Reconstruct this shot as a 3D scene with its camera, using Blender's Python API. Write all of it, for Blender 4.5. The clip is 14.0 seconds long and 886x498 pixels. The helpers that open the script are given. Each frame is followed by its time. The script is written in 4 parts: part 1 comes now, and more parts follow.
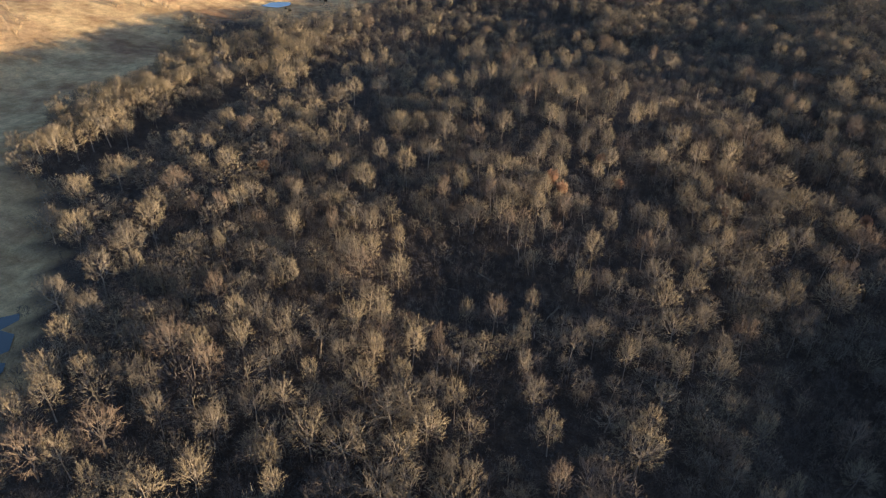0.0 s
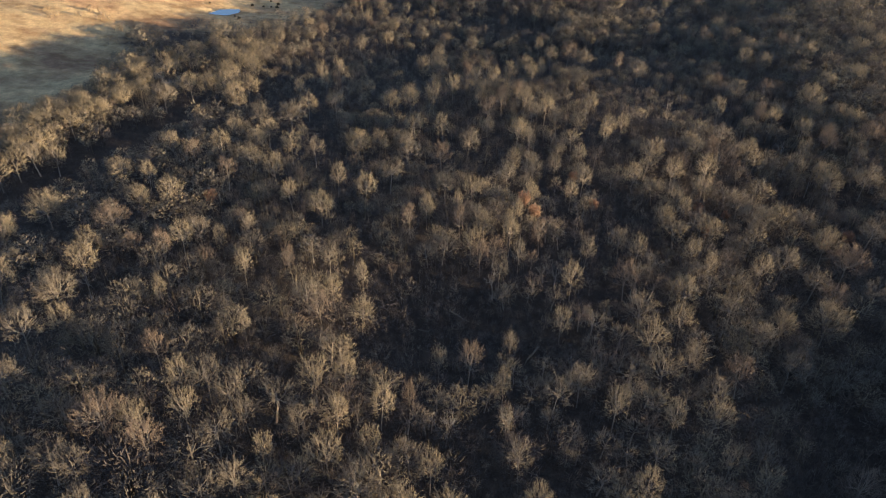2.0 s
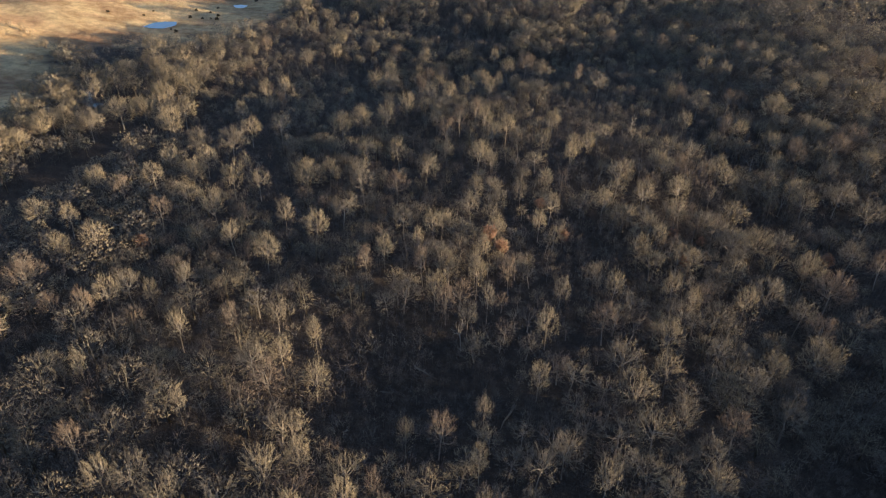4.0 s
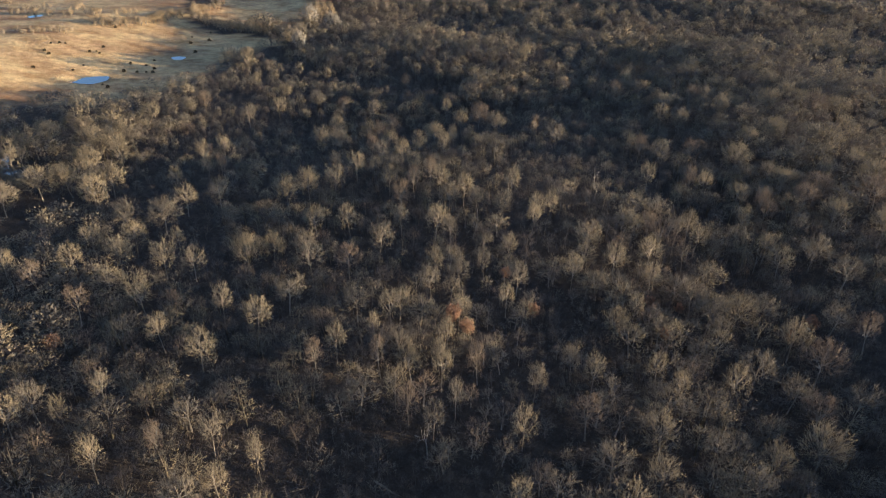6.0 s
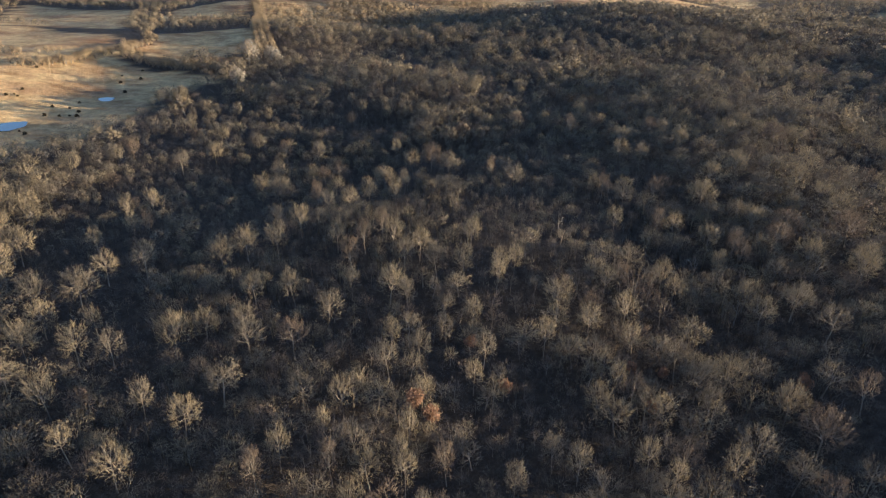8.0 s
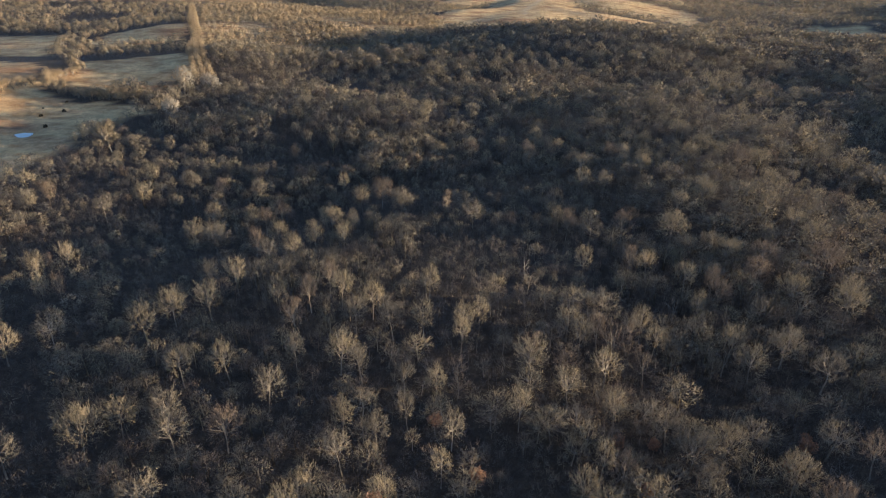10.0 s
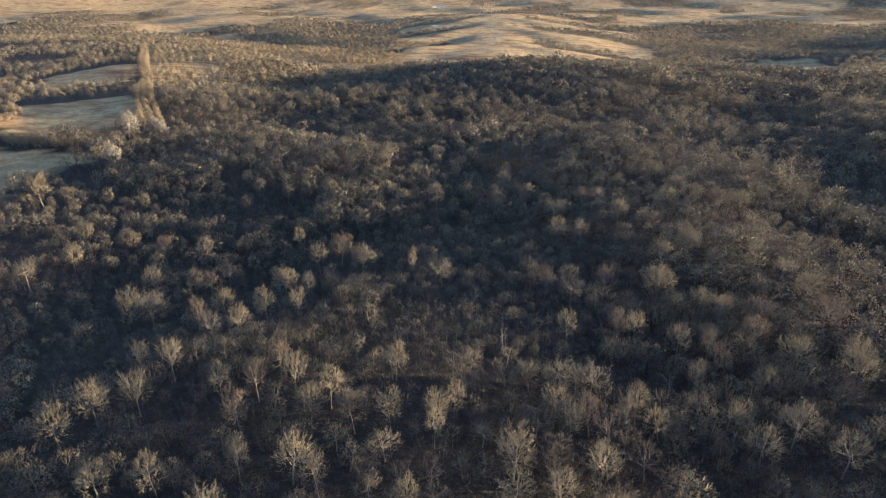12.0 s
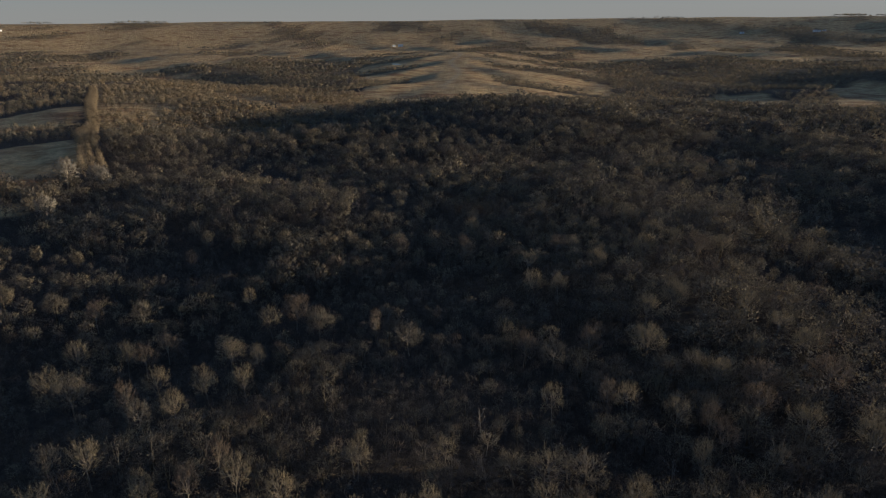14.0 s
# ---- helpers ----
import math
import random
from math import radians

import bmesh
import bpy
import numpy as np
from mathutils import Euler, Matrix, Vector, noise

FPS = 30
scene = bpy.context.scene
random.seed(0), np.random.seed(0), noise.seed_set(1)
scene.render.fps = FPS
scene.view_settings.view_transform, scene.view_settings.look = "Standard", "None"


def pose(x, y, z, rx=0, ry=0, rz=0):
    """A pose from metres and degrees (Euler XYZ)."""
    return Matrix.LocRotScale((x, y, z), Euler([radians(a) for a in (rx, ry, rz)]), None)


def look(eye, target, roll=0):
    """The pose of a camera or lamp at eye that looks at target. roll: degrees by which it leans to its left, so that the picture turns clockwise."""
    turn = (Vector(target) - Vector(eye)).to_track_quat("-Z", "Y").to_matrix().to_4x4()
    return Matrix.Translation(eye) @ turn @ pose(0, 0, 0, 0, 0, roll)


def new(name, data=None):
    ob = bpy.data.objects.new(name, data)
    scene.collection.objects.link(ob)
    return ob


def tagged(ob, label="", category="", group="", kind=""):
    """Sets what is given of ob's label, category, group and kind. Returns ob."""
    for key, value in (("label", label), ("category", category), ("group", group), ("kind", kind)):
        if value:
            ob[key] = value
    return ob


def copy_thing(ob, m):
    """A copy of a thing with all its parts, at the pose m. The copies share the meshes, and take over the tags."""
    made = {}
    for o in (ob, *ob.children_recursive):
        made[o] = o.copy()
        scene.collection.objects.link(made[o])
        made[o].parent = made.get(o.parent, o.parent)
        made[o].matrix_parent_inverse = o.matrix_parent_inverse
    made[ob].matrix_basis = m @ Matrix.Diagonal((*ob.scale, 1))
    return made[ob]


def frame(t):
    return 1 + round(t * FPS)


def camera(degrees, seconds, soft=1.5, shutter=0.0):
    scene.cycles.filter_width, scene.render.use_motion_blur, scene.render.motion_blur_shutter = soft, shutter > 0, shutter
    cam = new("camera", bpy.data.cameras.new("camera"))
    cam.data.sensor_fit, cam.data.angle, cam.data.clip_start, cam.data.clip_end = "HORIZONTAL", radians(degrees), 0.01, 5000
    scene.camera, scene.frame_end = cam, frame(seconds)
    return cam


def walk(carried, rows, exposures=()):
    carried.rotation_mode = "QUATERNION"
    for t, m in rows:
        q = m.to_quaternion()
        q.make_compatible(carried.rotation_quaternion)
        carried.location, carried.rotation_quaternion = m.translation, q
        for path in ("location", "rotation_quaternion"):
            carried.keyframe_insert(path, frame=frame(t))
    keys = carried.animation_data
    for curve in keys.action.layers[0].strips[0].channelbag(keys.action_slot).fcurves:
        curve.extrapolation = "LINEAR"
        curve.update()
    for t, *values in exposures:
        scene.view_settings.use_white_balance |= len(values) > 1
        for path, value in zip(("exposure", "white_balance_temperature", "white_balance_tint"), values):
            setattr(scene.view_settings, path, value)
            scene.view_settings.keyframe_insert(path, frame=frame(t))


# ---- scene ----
cam = camera(69.1, 14.0, soft=1.2)
PATH = [
    (0.0, (-0.00, -0.00, 100.00), (-40.31, 74.09, 46.29), 0.12),
    (0.5, (-2.14, 3.55, 100.10), (-41.59, 78.05, 46.31), 0.19),
    (1.0, (-4.21, 7.06, 100.06), (-42.36, 82.26, 46.31), 0.23),
    (1.5, (-6.41, 10.59, 100.00), (-43.14, 86.53, 46.30), 0.27),
    (2.0, (-8.39, 14.43, 100.13), (-43.72, 91.01, 46.39), 0.27),
    (2.2, (-9.13, 15.96, 100.11), (-43.86, 92.81, 46.36), 0.26),
    (4.3, (-17.78, 34.20, 100.91), (-46.40, 113.90, 47.73), 0.40),
    (4.5, (-18.48, 36.01, 101.00), (-46.63, 116.18, 48.27), 0.37),
    (5.0, (-20.17, 40.77, 100.94), (-47.04, 122.23, 49.53), 0.32),
    (5.5, (-22.10, 45.60, 101.03), (-47.48, 128.40, 51.02), 0.35),
    (6.0, (-23.86, 50.56, 101.26), (-47.76, 134.57, 52.55), 0.33),
    (6.5, (-25.38, 55.68, 101.37), (-47.79, 140.72, 53.78), 0.24),
    (7.0, (-27.06, 60.96, 101.29), (-47.89, 146.94, 54.66), 0.19),
    (7.5, (-28.56, 66.30, 101.29), (-47.69, 153.08, 55.43), 0.18),
    (8.0, (-30.04, 71.61, 101.51), (-47.44, 159.02, 56.16), 0.13),
    (8.2, (-30.62, 73.69, 101.47), (-47.24, 161.35, 56.30), 0.11),
    (10.3, (-34.77, 97.91, 101.72), (-44.66, 187.84, 59.11), -0.22),
    (10.5, (-35.15, 100.37, 101.83), (-44.51, 190.57, 59.67), -0.23),
    (11.0, (-35.87, 106.03, 101.95), (-43.94, 196.87, 60.91), -0.26),
    (11.5, (-36.54, 111.56, 101.86), (-43.31, 203.02, 62.00), -0.29),
    (12.0, (-37.12, 117.42, 101.60), (-42.59, 209.48, 62.93), -0.37),
    (12.5, (-37.41, 123.11, 101.57), (-41.57, 215.72, 64.06), -0.42),
    (13.0, (-37.68, 128.67, 101.67), (-40.49, 221.80, 65.35), -0.44),
    (13.5, (-37.87, 134.15, 101.54), (-39.35, 227.80, 66.49), -0.51),
    (14.0, (-38.55, 140.05, 101.25), (-38.56, 234.19, 67.52), -0.56),
]
EXPOSURES = [(0.0, 2.16, 5180, 10), (4.5, 2.15, 4980, 8), (7.0, 2.18, 4900, 7.5), (11.0, 2.28, 4900, 7), (13.0, 2.5, 4730, 6), (13.4, 2.5, 4730, 6), (13.7, 1.92, 4730, 6), (14.0, 0.64, 4760, 5.5)]
walk(cam, [(t, look(eye, target, roll)) for t, eye, target, roll in PATH], EXPOSURES)

# ---- light: a low evening sun from the east of the flight line, and its sky ----
SUN_AZIMUTH, SUN_HEIGHT = 84.0, 4.9          # degrees clockwise from +y, degrees above the horizon
world = bpy.data.worlds.new("sky")
scene.world = world
world.use_nodes = True
wt = world.node_tree
wt.nodes.clear()
sky = wt.nodes.new("ShaderNodeTexSky")
sky.sky_type, sky.sun_disc = "NISHITA", False
sky.sun_elevation, sky.sun_rotation = radians(SUN_HEIGHT), radians(SUN_AZIMUTH)
sky.air_density, sky.dust_density, sky.ozone_density = 0.85, 0.8, 2.95
back = wt.nodes.new("ShaderNodeBackground")
back.inputs["Strength"].default_value = 0.098
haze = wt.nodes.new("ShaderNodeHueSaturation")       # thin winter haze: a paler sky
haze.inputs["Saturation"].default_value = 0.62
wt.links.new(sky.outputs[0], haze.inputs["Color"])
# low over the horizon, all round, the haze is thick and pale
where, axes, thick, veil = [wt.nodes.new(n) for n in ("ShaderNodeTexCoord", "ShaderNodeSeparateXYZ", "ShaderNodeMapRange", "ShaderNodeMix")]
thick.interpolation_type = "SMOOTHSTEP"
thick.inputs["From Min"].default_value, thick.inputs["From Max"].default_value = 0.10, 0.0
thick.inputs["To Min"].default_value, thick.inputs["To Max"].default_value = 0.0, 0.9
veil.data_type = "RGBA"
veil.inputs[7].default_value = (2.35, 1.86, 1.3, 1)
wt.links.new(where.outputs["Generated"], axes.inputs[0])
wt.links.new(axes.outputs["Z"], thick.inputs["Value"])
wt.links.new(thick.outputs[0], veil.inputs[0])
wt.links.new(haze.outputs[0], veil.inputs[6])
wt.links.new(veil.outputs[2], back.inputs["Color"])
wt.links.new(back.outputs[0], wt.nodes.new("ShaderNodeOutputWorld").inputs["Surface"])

sun = new("sun", bpy.data.lights.new("sun", "SUN"))
sun.data.energy, sun.data.angle, sun.data.color = 5.0, radians(0.5), (1.0, 0.665, 0.325)
toward_sun = Vector((math.sin(radians(SUN_AZIMUTH)) * math.cos(radians(SUN_HEIGHT)),
                     math.cos(radians(SUN_AZIMUTH)) * math.cos(radians(SUN_HEIGHT)), math.sin(radians(SUN_HEIGHT))))
sun.matrix_world = look(toward_sun * 300, (0, 0, 0))


# ---- materials ----
def material(name, rough=0.9):
    m = bpy.data.materials.new(name)
    m.use_nodes = True
    nt = m.node_tree
    b = nt.nodes["Principled BSDF"]
    b.inputs["Roughness"].default_value = rough
    b.inputs["Specular IOR Level"].default_value = 0.2
    return m, nt, b


def noise_node(nt, scale, detail=4.0, rough=0.6, stretch=None):
    geo = nt.nodes.new("ShaderNodeNewGeometry")
    n = nt.nodes.new("ShaderNodeTexNoise")
    n.inputs["Scale"].default_value, n.inputs["Detail"].default_value, n.inputs["Roughness"].default_value = scale, detail, rough
    if stretch:
        mp = nt.nodes.new("ShaderNodeMapping")
        mp.inputs["Scale"].default_value = stretch
        nt.links.new(geo.outputs["Position"], mp.inputs["Vector"])
        nt.links.new(mp.outputs[0], n.inputs["Vector"])
    else:
        nt.links.new(geo.outputs["Position"], n.inputs["Vector"])
    return n.outputs["Fac"]


def ramp(nt, fac, stops):
    r = nt.nodes.new("ShaderNodeValToRGB")
    while len(r.color_ramp.elements) < len(stops):
        r.color_ramp.elements.new(0.5)
    for e, (p, c) in zip(r.color_ramp.elements, stops):
        e.position, e.color = p, (*c, 1)
    nt.links.new(fac, r.inputs["Fac"])
    return r.outputs["Color"]


def mix(nt, fac, a, b, blend="MIX"):
    m = nt.nodes.new("ShaderNodeMix")
    m.data_type, m.blend_type = "RGBA", blend
    for value, slot in ((fac, m.inputs[0]), (a, m.inputs[6]), (b, m.inputs[7])):
        if isinstance(value, (int, float)):
            slot.default_value = value
        elif isinstance(value, tuple):
            slot.default_value = (*value, 1)
        else:
            nt.links.new(value, slot)
    return m.outputs[2]


def bump(nt, b, fac, strength, distance):
    n = nt.nodes.new("ShaderNodeBump")
    n.inputs["Strength"].default_value, n.inputs["Distance"].default_value = strength, distance
    nt.links.new(fac, n.inputs["Height"])
    nt.links.new(n.outputs[0], b.inputs["Normal"])


def lean(nt, b, scale, strength):
    """Blades and tufts too fine to model: the surface leans every way from spot to spot."""
    geo, n = nt.nodes.new("ShaderNodeNewGeometry"), nt.nodes.new("ShaderNodeTexNoise")
    n.inputs["Scale"].default_value, n.inputs["Detail"].default_value = scale, 2.0
    nt.links.new(geo.outputs["Position"], n.inputs["Vector"])
    ops = []
    for op in ("SUBTRACT", "MULTIPLY", "ADD", "NORMALIZE"):
        v = nt.nodes.new("ShaderNodeVectorMath")
        v.operation = op
        ops.append(v)
    nt.links.new(n.outputs["Color"], ops[0].inputs[0])
    ops[0].inputs[1].default_value = (0.5, 0.5, 0.5)
    nt.links.new(ops[0].outputs[0], ops[1].inputs[0])
    ops[1].inputs[1].default_value = (strength, strength, 0)
    nt.links.new(ops[1].outputs[0], ops[2].inputs[0])
    nt.links.new(geo.outputs["Normal"], ops[2].inputs[1])
    nt.links.new(ops[2].outputs[0], ops[3].inputs[0])
    nt.links.new(ops[3].outputs[0], b.inputs["Normal"])


def crown_facing(nt):
    """Each twig stands for a spray of finer ones that faces out of its crown."""
    at, turn = nt.nodes.new("ShaderNodeAttribute"), nt.nodes.new("ShaderNodeVectorTransform")
    at.attribute_name = "outward"
    turn.vector_type, turn.convert_from, turn.convert_to = "VECTOR", "OBJECT", "WORLD"
    geo, both, whole = nt.nodes.new("ShaderNodeNewGeometry"), nt.nodes.new("ShaderNodeVectorMath"), nt.nodes.new("ShaderNodeVectorMath")
    both.operation, whole.operation = "MULTIPLY_ADD", "NORMALIZE"
    nt.links.new(at.outputs["Vector"], turn.inputs[0])
    nt.links.new(geo.outputs["Normal"], both.inputs[0])
    both.inputs[1].default_value = (0.6, 0.6, 0.6)
    nt.links.new(turn.outputs[0], both.inputs[2])
    nt.links.new(both.outputs[0], whole.inputs[0])
    return whole.outputs[0]


def bark_material(name, dark, light, patch=0.11, rnd="island"):
    """Twigs and bark: a hue that wanders from tree to tree, and a brightness of each piece."""
    m, nt, b = material(name, 0.85)
    if rnd == "island":
        g = nt.nodes.new("ShaderNodeNewGeometry").outputs["Random Per Island"]
    else:
        g = nt.nodes.new("ShaderNodeObjectInfo").outputs["Random"]
    tone = ramp(nt, noise_node(nt, patch, 1.0), [(0.3, dark), (0.7, light)])
    grain = ramp(nt, g, [(0.0, (0.91, 0.91, 0.92)), (1.0, (1.08, 1.07, 1.05))])
    fine = ramp(nt, noise_node(nt, 6.0, 3.0), [(0.3, (0.8, 0.8, 0.8)), (0.7, (1.1, 1.1, 1.1))])
    colour = mix(nt, 1.0, mix(nt, 1.0, tone, grain, "MULTIPLY"), fine, "MULTIPLY")
    nt.links.new(colour, b.inputs["Base Color"])
    if rnd == "island":                       # fine twigs and dead leaves let some light round and through
        facing = crown_facing(nt)
        nt.links.new(facing, b.inputs["Normal"])
        thin, both = nt.nodes.new("ShaderNodeBsdfTranslucent"), nt.nodes.new("ShaderNodeMixShader")
        both.inputs[0].default_value = 0.28
        nt.links.new(colour, thin.inputs["Color"])
        nt.links.new(facing, thin.inputs["Normal"])
        nt.links.new(b.outputs[0], both.inputs[1])
        nt.links.new(thin.outputs[0], both.inputs[2])
        nt.links.new(both.outputs[0], nt.nodes["Material Output"].inputs["Surface"])
    return m


TWIG_GREY = bark_material("twigs_grey_brown", (0.15, 0.128, 0.096), (0.24, 0.202, 0.145))
TWIG_TAN = bark_material("twigs_tan", (0.20, 0.166, 0.11), (0.31, 0.252, 0.16))
TWIG_RED = bark_material("twigs_reddish", (0.160, 0.122, 0.090), (0.230, 0.176, 0.126))
# straw lightened beyond the near twigs, standing in for far haze and sunlight
TWIG_LIT_STRAW = bark_material("twigs_lit_straw", (0.30, 0.225, 0.13), (0.42, 0.32, 0.19))
TWIG_PALE = bark_material("pale_bark", (0.36, 0.315, 0.25), (0.50, 0.44, 0.345))
DEAD_WOOD = bark_material("weathered_dead_wood", (0.20, 0.175, 0.145), (0.29, 0.255, 0.21))
BARK = bark_material("trunk_bark", (0.14, 0.118, 0.092), (0.25, 0.21, 0.16), rnd="object")
RUST = bark_material("rust_leaves", (0.20, 0.122, 0.078), (0.28, 0.172, 0.108), patch=0.5)
CEDAR = bark_material("cedar_needles", (0.045, 0.040, 0.024), (0.095, 0.070, 0.040), patch=0.4)
BRUSH = bark_material("brush_stems", (0.11, 0.092, 0.076), (0.165, 0.138, 0.112))


def ground_material():
    m, nt, b = material("ground_cover", 0.95)
    at = nt.nodes.new("ShaderNodeAttribute")
    at.attribute_name = "open_land"
    wear = nt.nodes.new("ShaderNodeAttribute")
    wear.attribute_name = "track"
    litter = ramp(nt, noise_node(nt, 0.35, 6.0), [(0.25, (0.045, 0.037, 0.030)), (0.5, (0.070, 0.056, 0.043)), (0.75, (0.105, 0.083, 0.060))])
    litter = mix(nt, 1.0, litter, ramp(nt, noise_node(nt, 3.0, 3.0), [(0.3, (0.7, 0.7, 0.7)), (0.7, (1.25, 1.2, 1.15))]), "MULTIPLY")
    grass = ramp(nt, noise_node(nt, 0.011, 5.0, 0.62, (1.0, 1.6, 1.0)), [(0.36, (0.34, 0.21, 0.115)), (0.44, (0.51, 0.355, 0.19)), (0.52, (0.64, 0.49, 0.265)), (0.60, (0.49, 0.34, 0.185)), (0.72, (0.60, 0.45, 0.24))])
    tufts = ramp(nt, noise_node(nt, 0.22, 6.0, 0.7), [(0.3, (0.66, 0.64, 0.60)), (0.7, (1.2, 1.18, 1.12))])
    fine = ramp(nt, noise_node(nt, 1.3, 3.0), [(0.3, (0.82, 0.82, 0.80)), (0.7, (1.12, 1.12, 1.1))])
    grass = mix(nt, 1.0, mix(nt, 1.0, grass, tufts, "MULTIPLY"), fine, "MULTIPLY")
    streak = ramp(nt, noise_node(nt, 0.06, 5.0, 0.65, (0.7, 1.2, 1.0)), [(0.36, (0.70, 0.63, 0.56)), (0.5, (0.97, 0.95, 0.92)), (0.64, (1.18, 1.17, 1.14))])
    grass = mix(nt, 1.0, grass, streak, "MULTIPLY")
    grass = mix(nt, wear.outputs["Fac"], grass, (0.46, 0.38, 0.26))
    nt.links.new(mix(nt, at.outputs["Fac"], litter, grass), b.inputs["Base Color"])
    lean(nt, b, 5.0, 18.0)
    return m


def water_material():
    m, nt, b = material("still_water", 0.06)
    b.inputs["Base Color"].default_value = (0.03, 0.045, 0.05, 1)
    b.inputs["IOR"].default_value, b.inputs["Specular IOR Level"].default_value = 1.33, 0.5
    bump(nt, b, noise_node(nt, 1.5, 2.0), 0.05, 0.05)
    return m


GROUND, WATER = ground_material(), water_material()


# ---- the lie of the land ----
def step(a, b, v):
    u = np.clip((v - a) / (b - a), 0, 1)
    return u * u * (3 - 2 * u)


def bell(x, y, cx, cy, sx, sy):
    return np.exp(-((x - cx) / sx) ** 2 - ((y - cy) / sy) ** 2)


def waves(x, y):
    return (np.sin(x / 61 + 0.7 * np.sin(y / 97)) * np.sin(y / 83 + 1.3) + 0.8 * np.sin((x + 0.6 * y) / 113 + 2.1)
            + 0.7 * np.sin((0.8 * x - y) / 147 + 0.4) + 0.35 * np.sin((x - 0.5 * y) / 37) * np.sin((y + 0.3 * x) / 41))


CREEK = [(-118, 10), (-136, 45), (-158, 62), (-180, 76), (-203, 92), (-206, 130), (-202, 170), (-207, 215), (-214, 236), (-238, 232),
         (-258, 232), (-276, 250), (-284, 268), (-300, 290), (-345, 300), (-420, 330), (-520, 390), (-700, 450)]


def near_line(x, y, line):
    best = np.full(np.shape(x), 1e9)
    for (ax, ay), (bx, by) in zip(line[:-1], line[1:]):
        u = np.clip(((x - ax) * (bx - ax) + (y - ay) * (by - ay)) / ((bx - ax) ** 2 + (by - ay) ** 2), 0, 1)
        best = np.minimum(best, np.hypot(x - ax - u * (bx - ax), y - ay - u * (by - ay)))
    return best


PONDS = {"large": (-332, 362, 9, 10), "small": (-317, 426, 5.5, 4.5), "west": (-480, 474, 5, 6), "far": (-165, 2110, 22, 20)}   # x, y, half widths


def hill_spurs(x, y):
    """The grassy ridge: how much of it there is, and its spurs (up to 1) and draws (down to -1)."""
    away = np.abs(x + 25 - 0.03 * (y - 1200))
    ridge = np.exp(-(away / 270) ** 2) * step(980, 1300, y) * (1 - step(2600, 3100, y))
    return ridge, np.cos((0.86 * away + 0.50 * y - 1217) / 235 * math.tau + 0.4 * np.sin(away / 60)) * step(25, 120, away)


def meadow_rise(x, y):
    """The bottom meadow climbs to the west, towards the evening light."""
    return 12 * step(310, 440, -x) * (1 - step(560, 760, y))


def lie(x, y):
    """The ground without its ponds."""
    x, y = np.asarray(x, float), np.asarray(y, float)
    z = 1.2 + 0.5 * waves(x * 2.2, y * 2.2) + meadow_rise(x, y)
    z += 8.5 * bell(x, y, -52, 265, 90, 72) + 9 * bell(x, y, 95, 480, 85, 95) + 13 * bell(x, y, 10, 790, 110, 105) + 8 * bell(x, y, 150, 750, 100, 120) - 15 * bell(x, y, -210, 850, 110, 140)
    z += 3 * bell(x, y, -135, 125, 60, 60) + 4 * bell(x, y, -235, 180, 45, 120) + 3 * bell(x, y, -80, 152, 40, 30) - 6 * bell(x, y, 25, 200, 45, 120) - 5 * bell(x, y, 40, 570, 70, 40)
    # 46 m hill at x 1010: added beyond the view to shade the east
    z += 14 * bell(x, y, -292, 640, 75, 85) + 10 * bell(x, y, -430, 850, 130, 130) - 8 * bell(x, y, 200, 680, 70, 70) + 46 * bell(x, y, 1010, 1330, 170, 330)
    # 10 m rise at x 265: added east of the view to cast shade
    z += 4 * bell(x, y, -98, 62, 38, 35) - 4 * bell(x, y, -58, 124, 20, 24) + 3 * bell(x, y, 2, 165, 16, 40) - 5 * bell(x, y, -140, 312, 60, 42) + 7 * bell(x, y, 42, 355, 70, 55) - 7 * bell(x, y, 36, 110, 24, 40) - 8 * bell(x, y, 150, 390, 55, 150) + 8 * bell(x, y, -125, 465, 80, 45) + 10 * bell(x, y, 265, 400, 60, 200)
    y0 = 850 + np.clip(-x - 200, 0, 500) * 0.8 - np.clip(x, 0, 500) * 0.35
    fall = step(y0, y0 + 620, y)
    z -= 42 * fall
    ridge, spur = hill_spurs(x, y)
    z += 24 * ridge + 6.5 * ridge * spur + 6 * waves(x, y) * step(y0 + 100, y0 + 700, y) * (1 - 0.9 * np.sqrt(ridge))
    away = np.hypot(x + 40, y - 140)
    rise = step(3300, 4950, away)
    z = z * (1 - 0.9 * rise) + (93 + 2.2 * waves(x * 0.4, y * 0.4)) * rise ** 1.6
    z -= 2.4 * np.exp(-(near_line(x, y, CREEK) / 8.0) ** 2) * (np.abs(x) < 750)
    return z


def height(x, y):
    x, y = np.asarray(x, float), np.asarray(y, float)
    z = lie(x, y)
    for px, py, rx, ry in PONDS.values():
        u = ((x - px) / rx) ** 2 + ((y - py) / ry) ** 2
        z = z + (lie(px, py) - 0.9 - z) * np.exp(-(u / 1.9) ** 3)
    return z


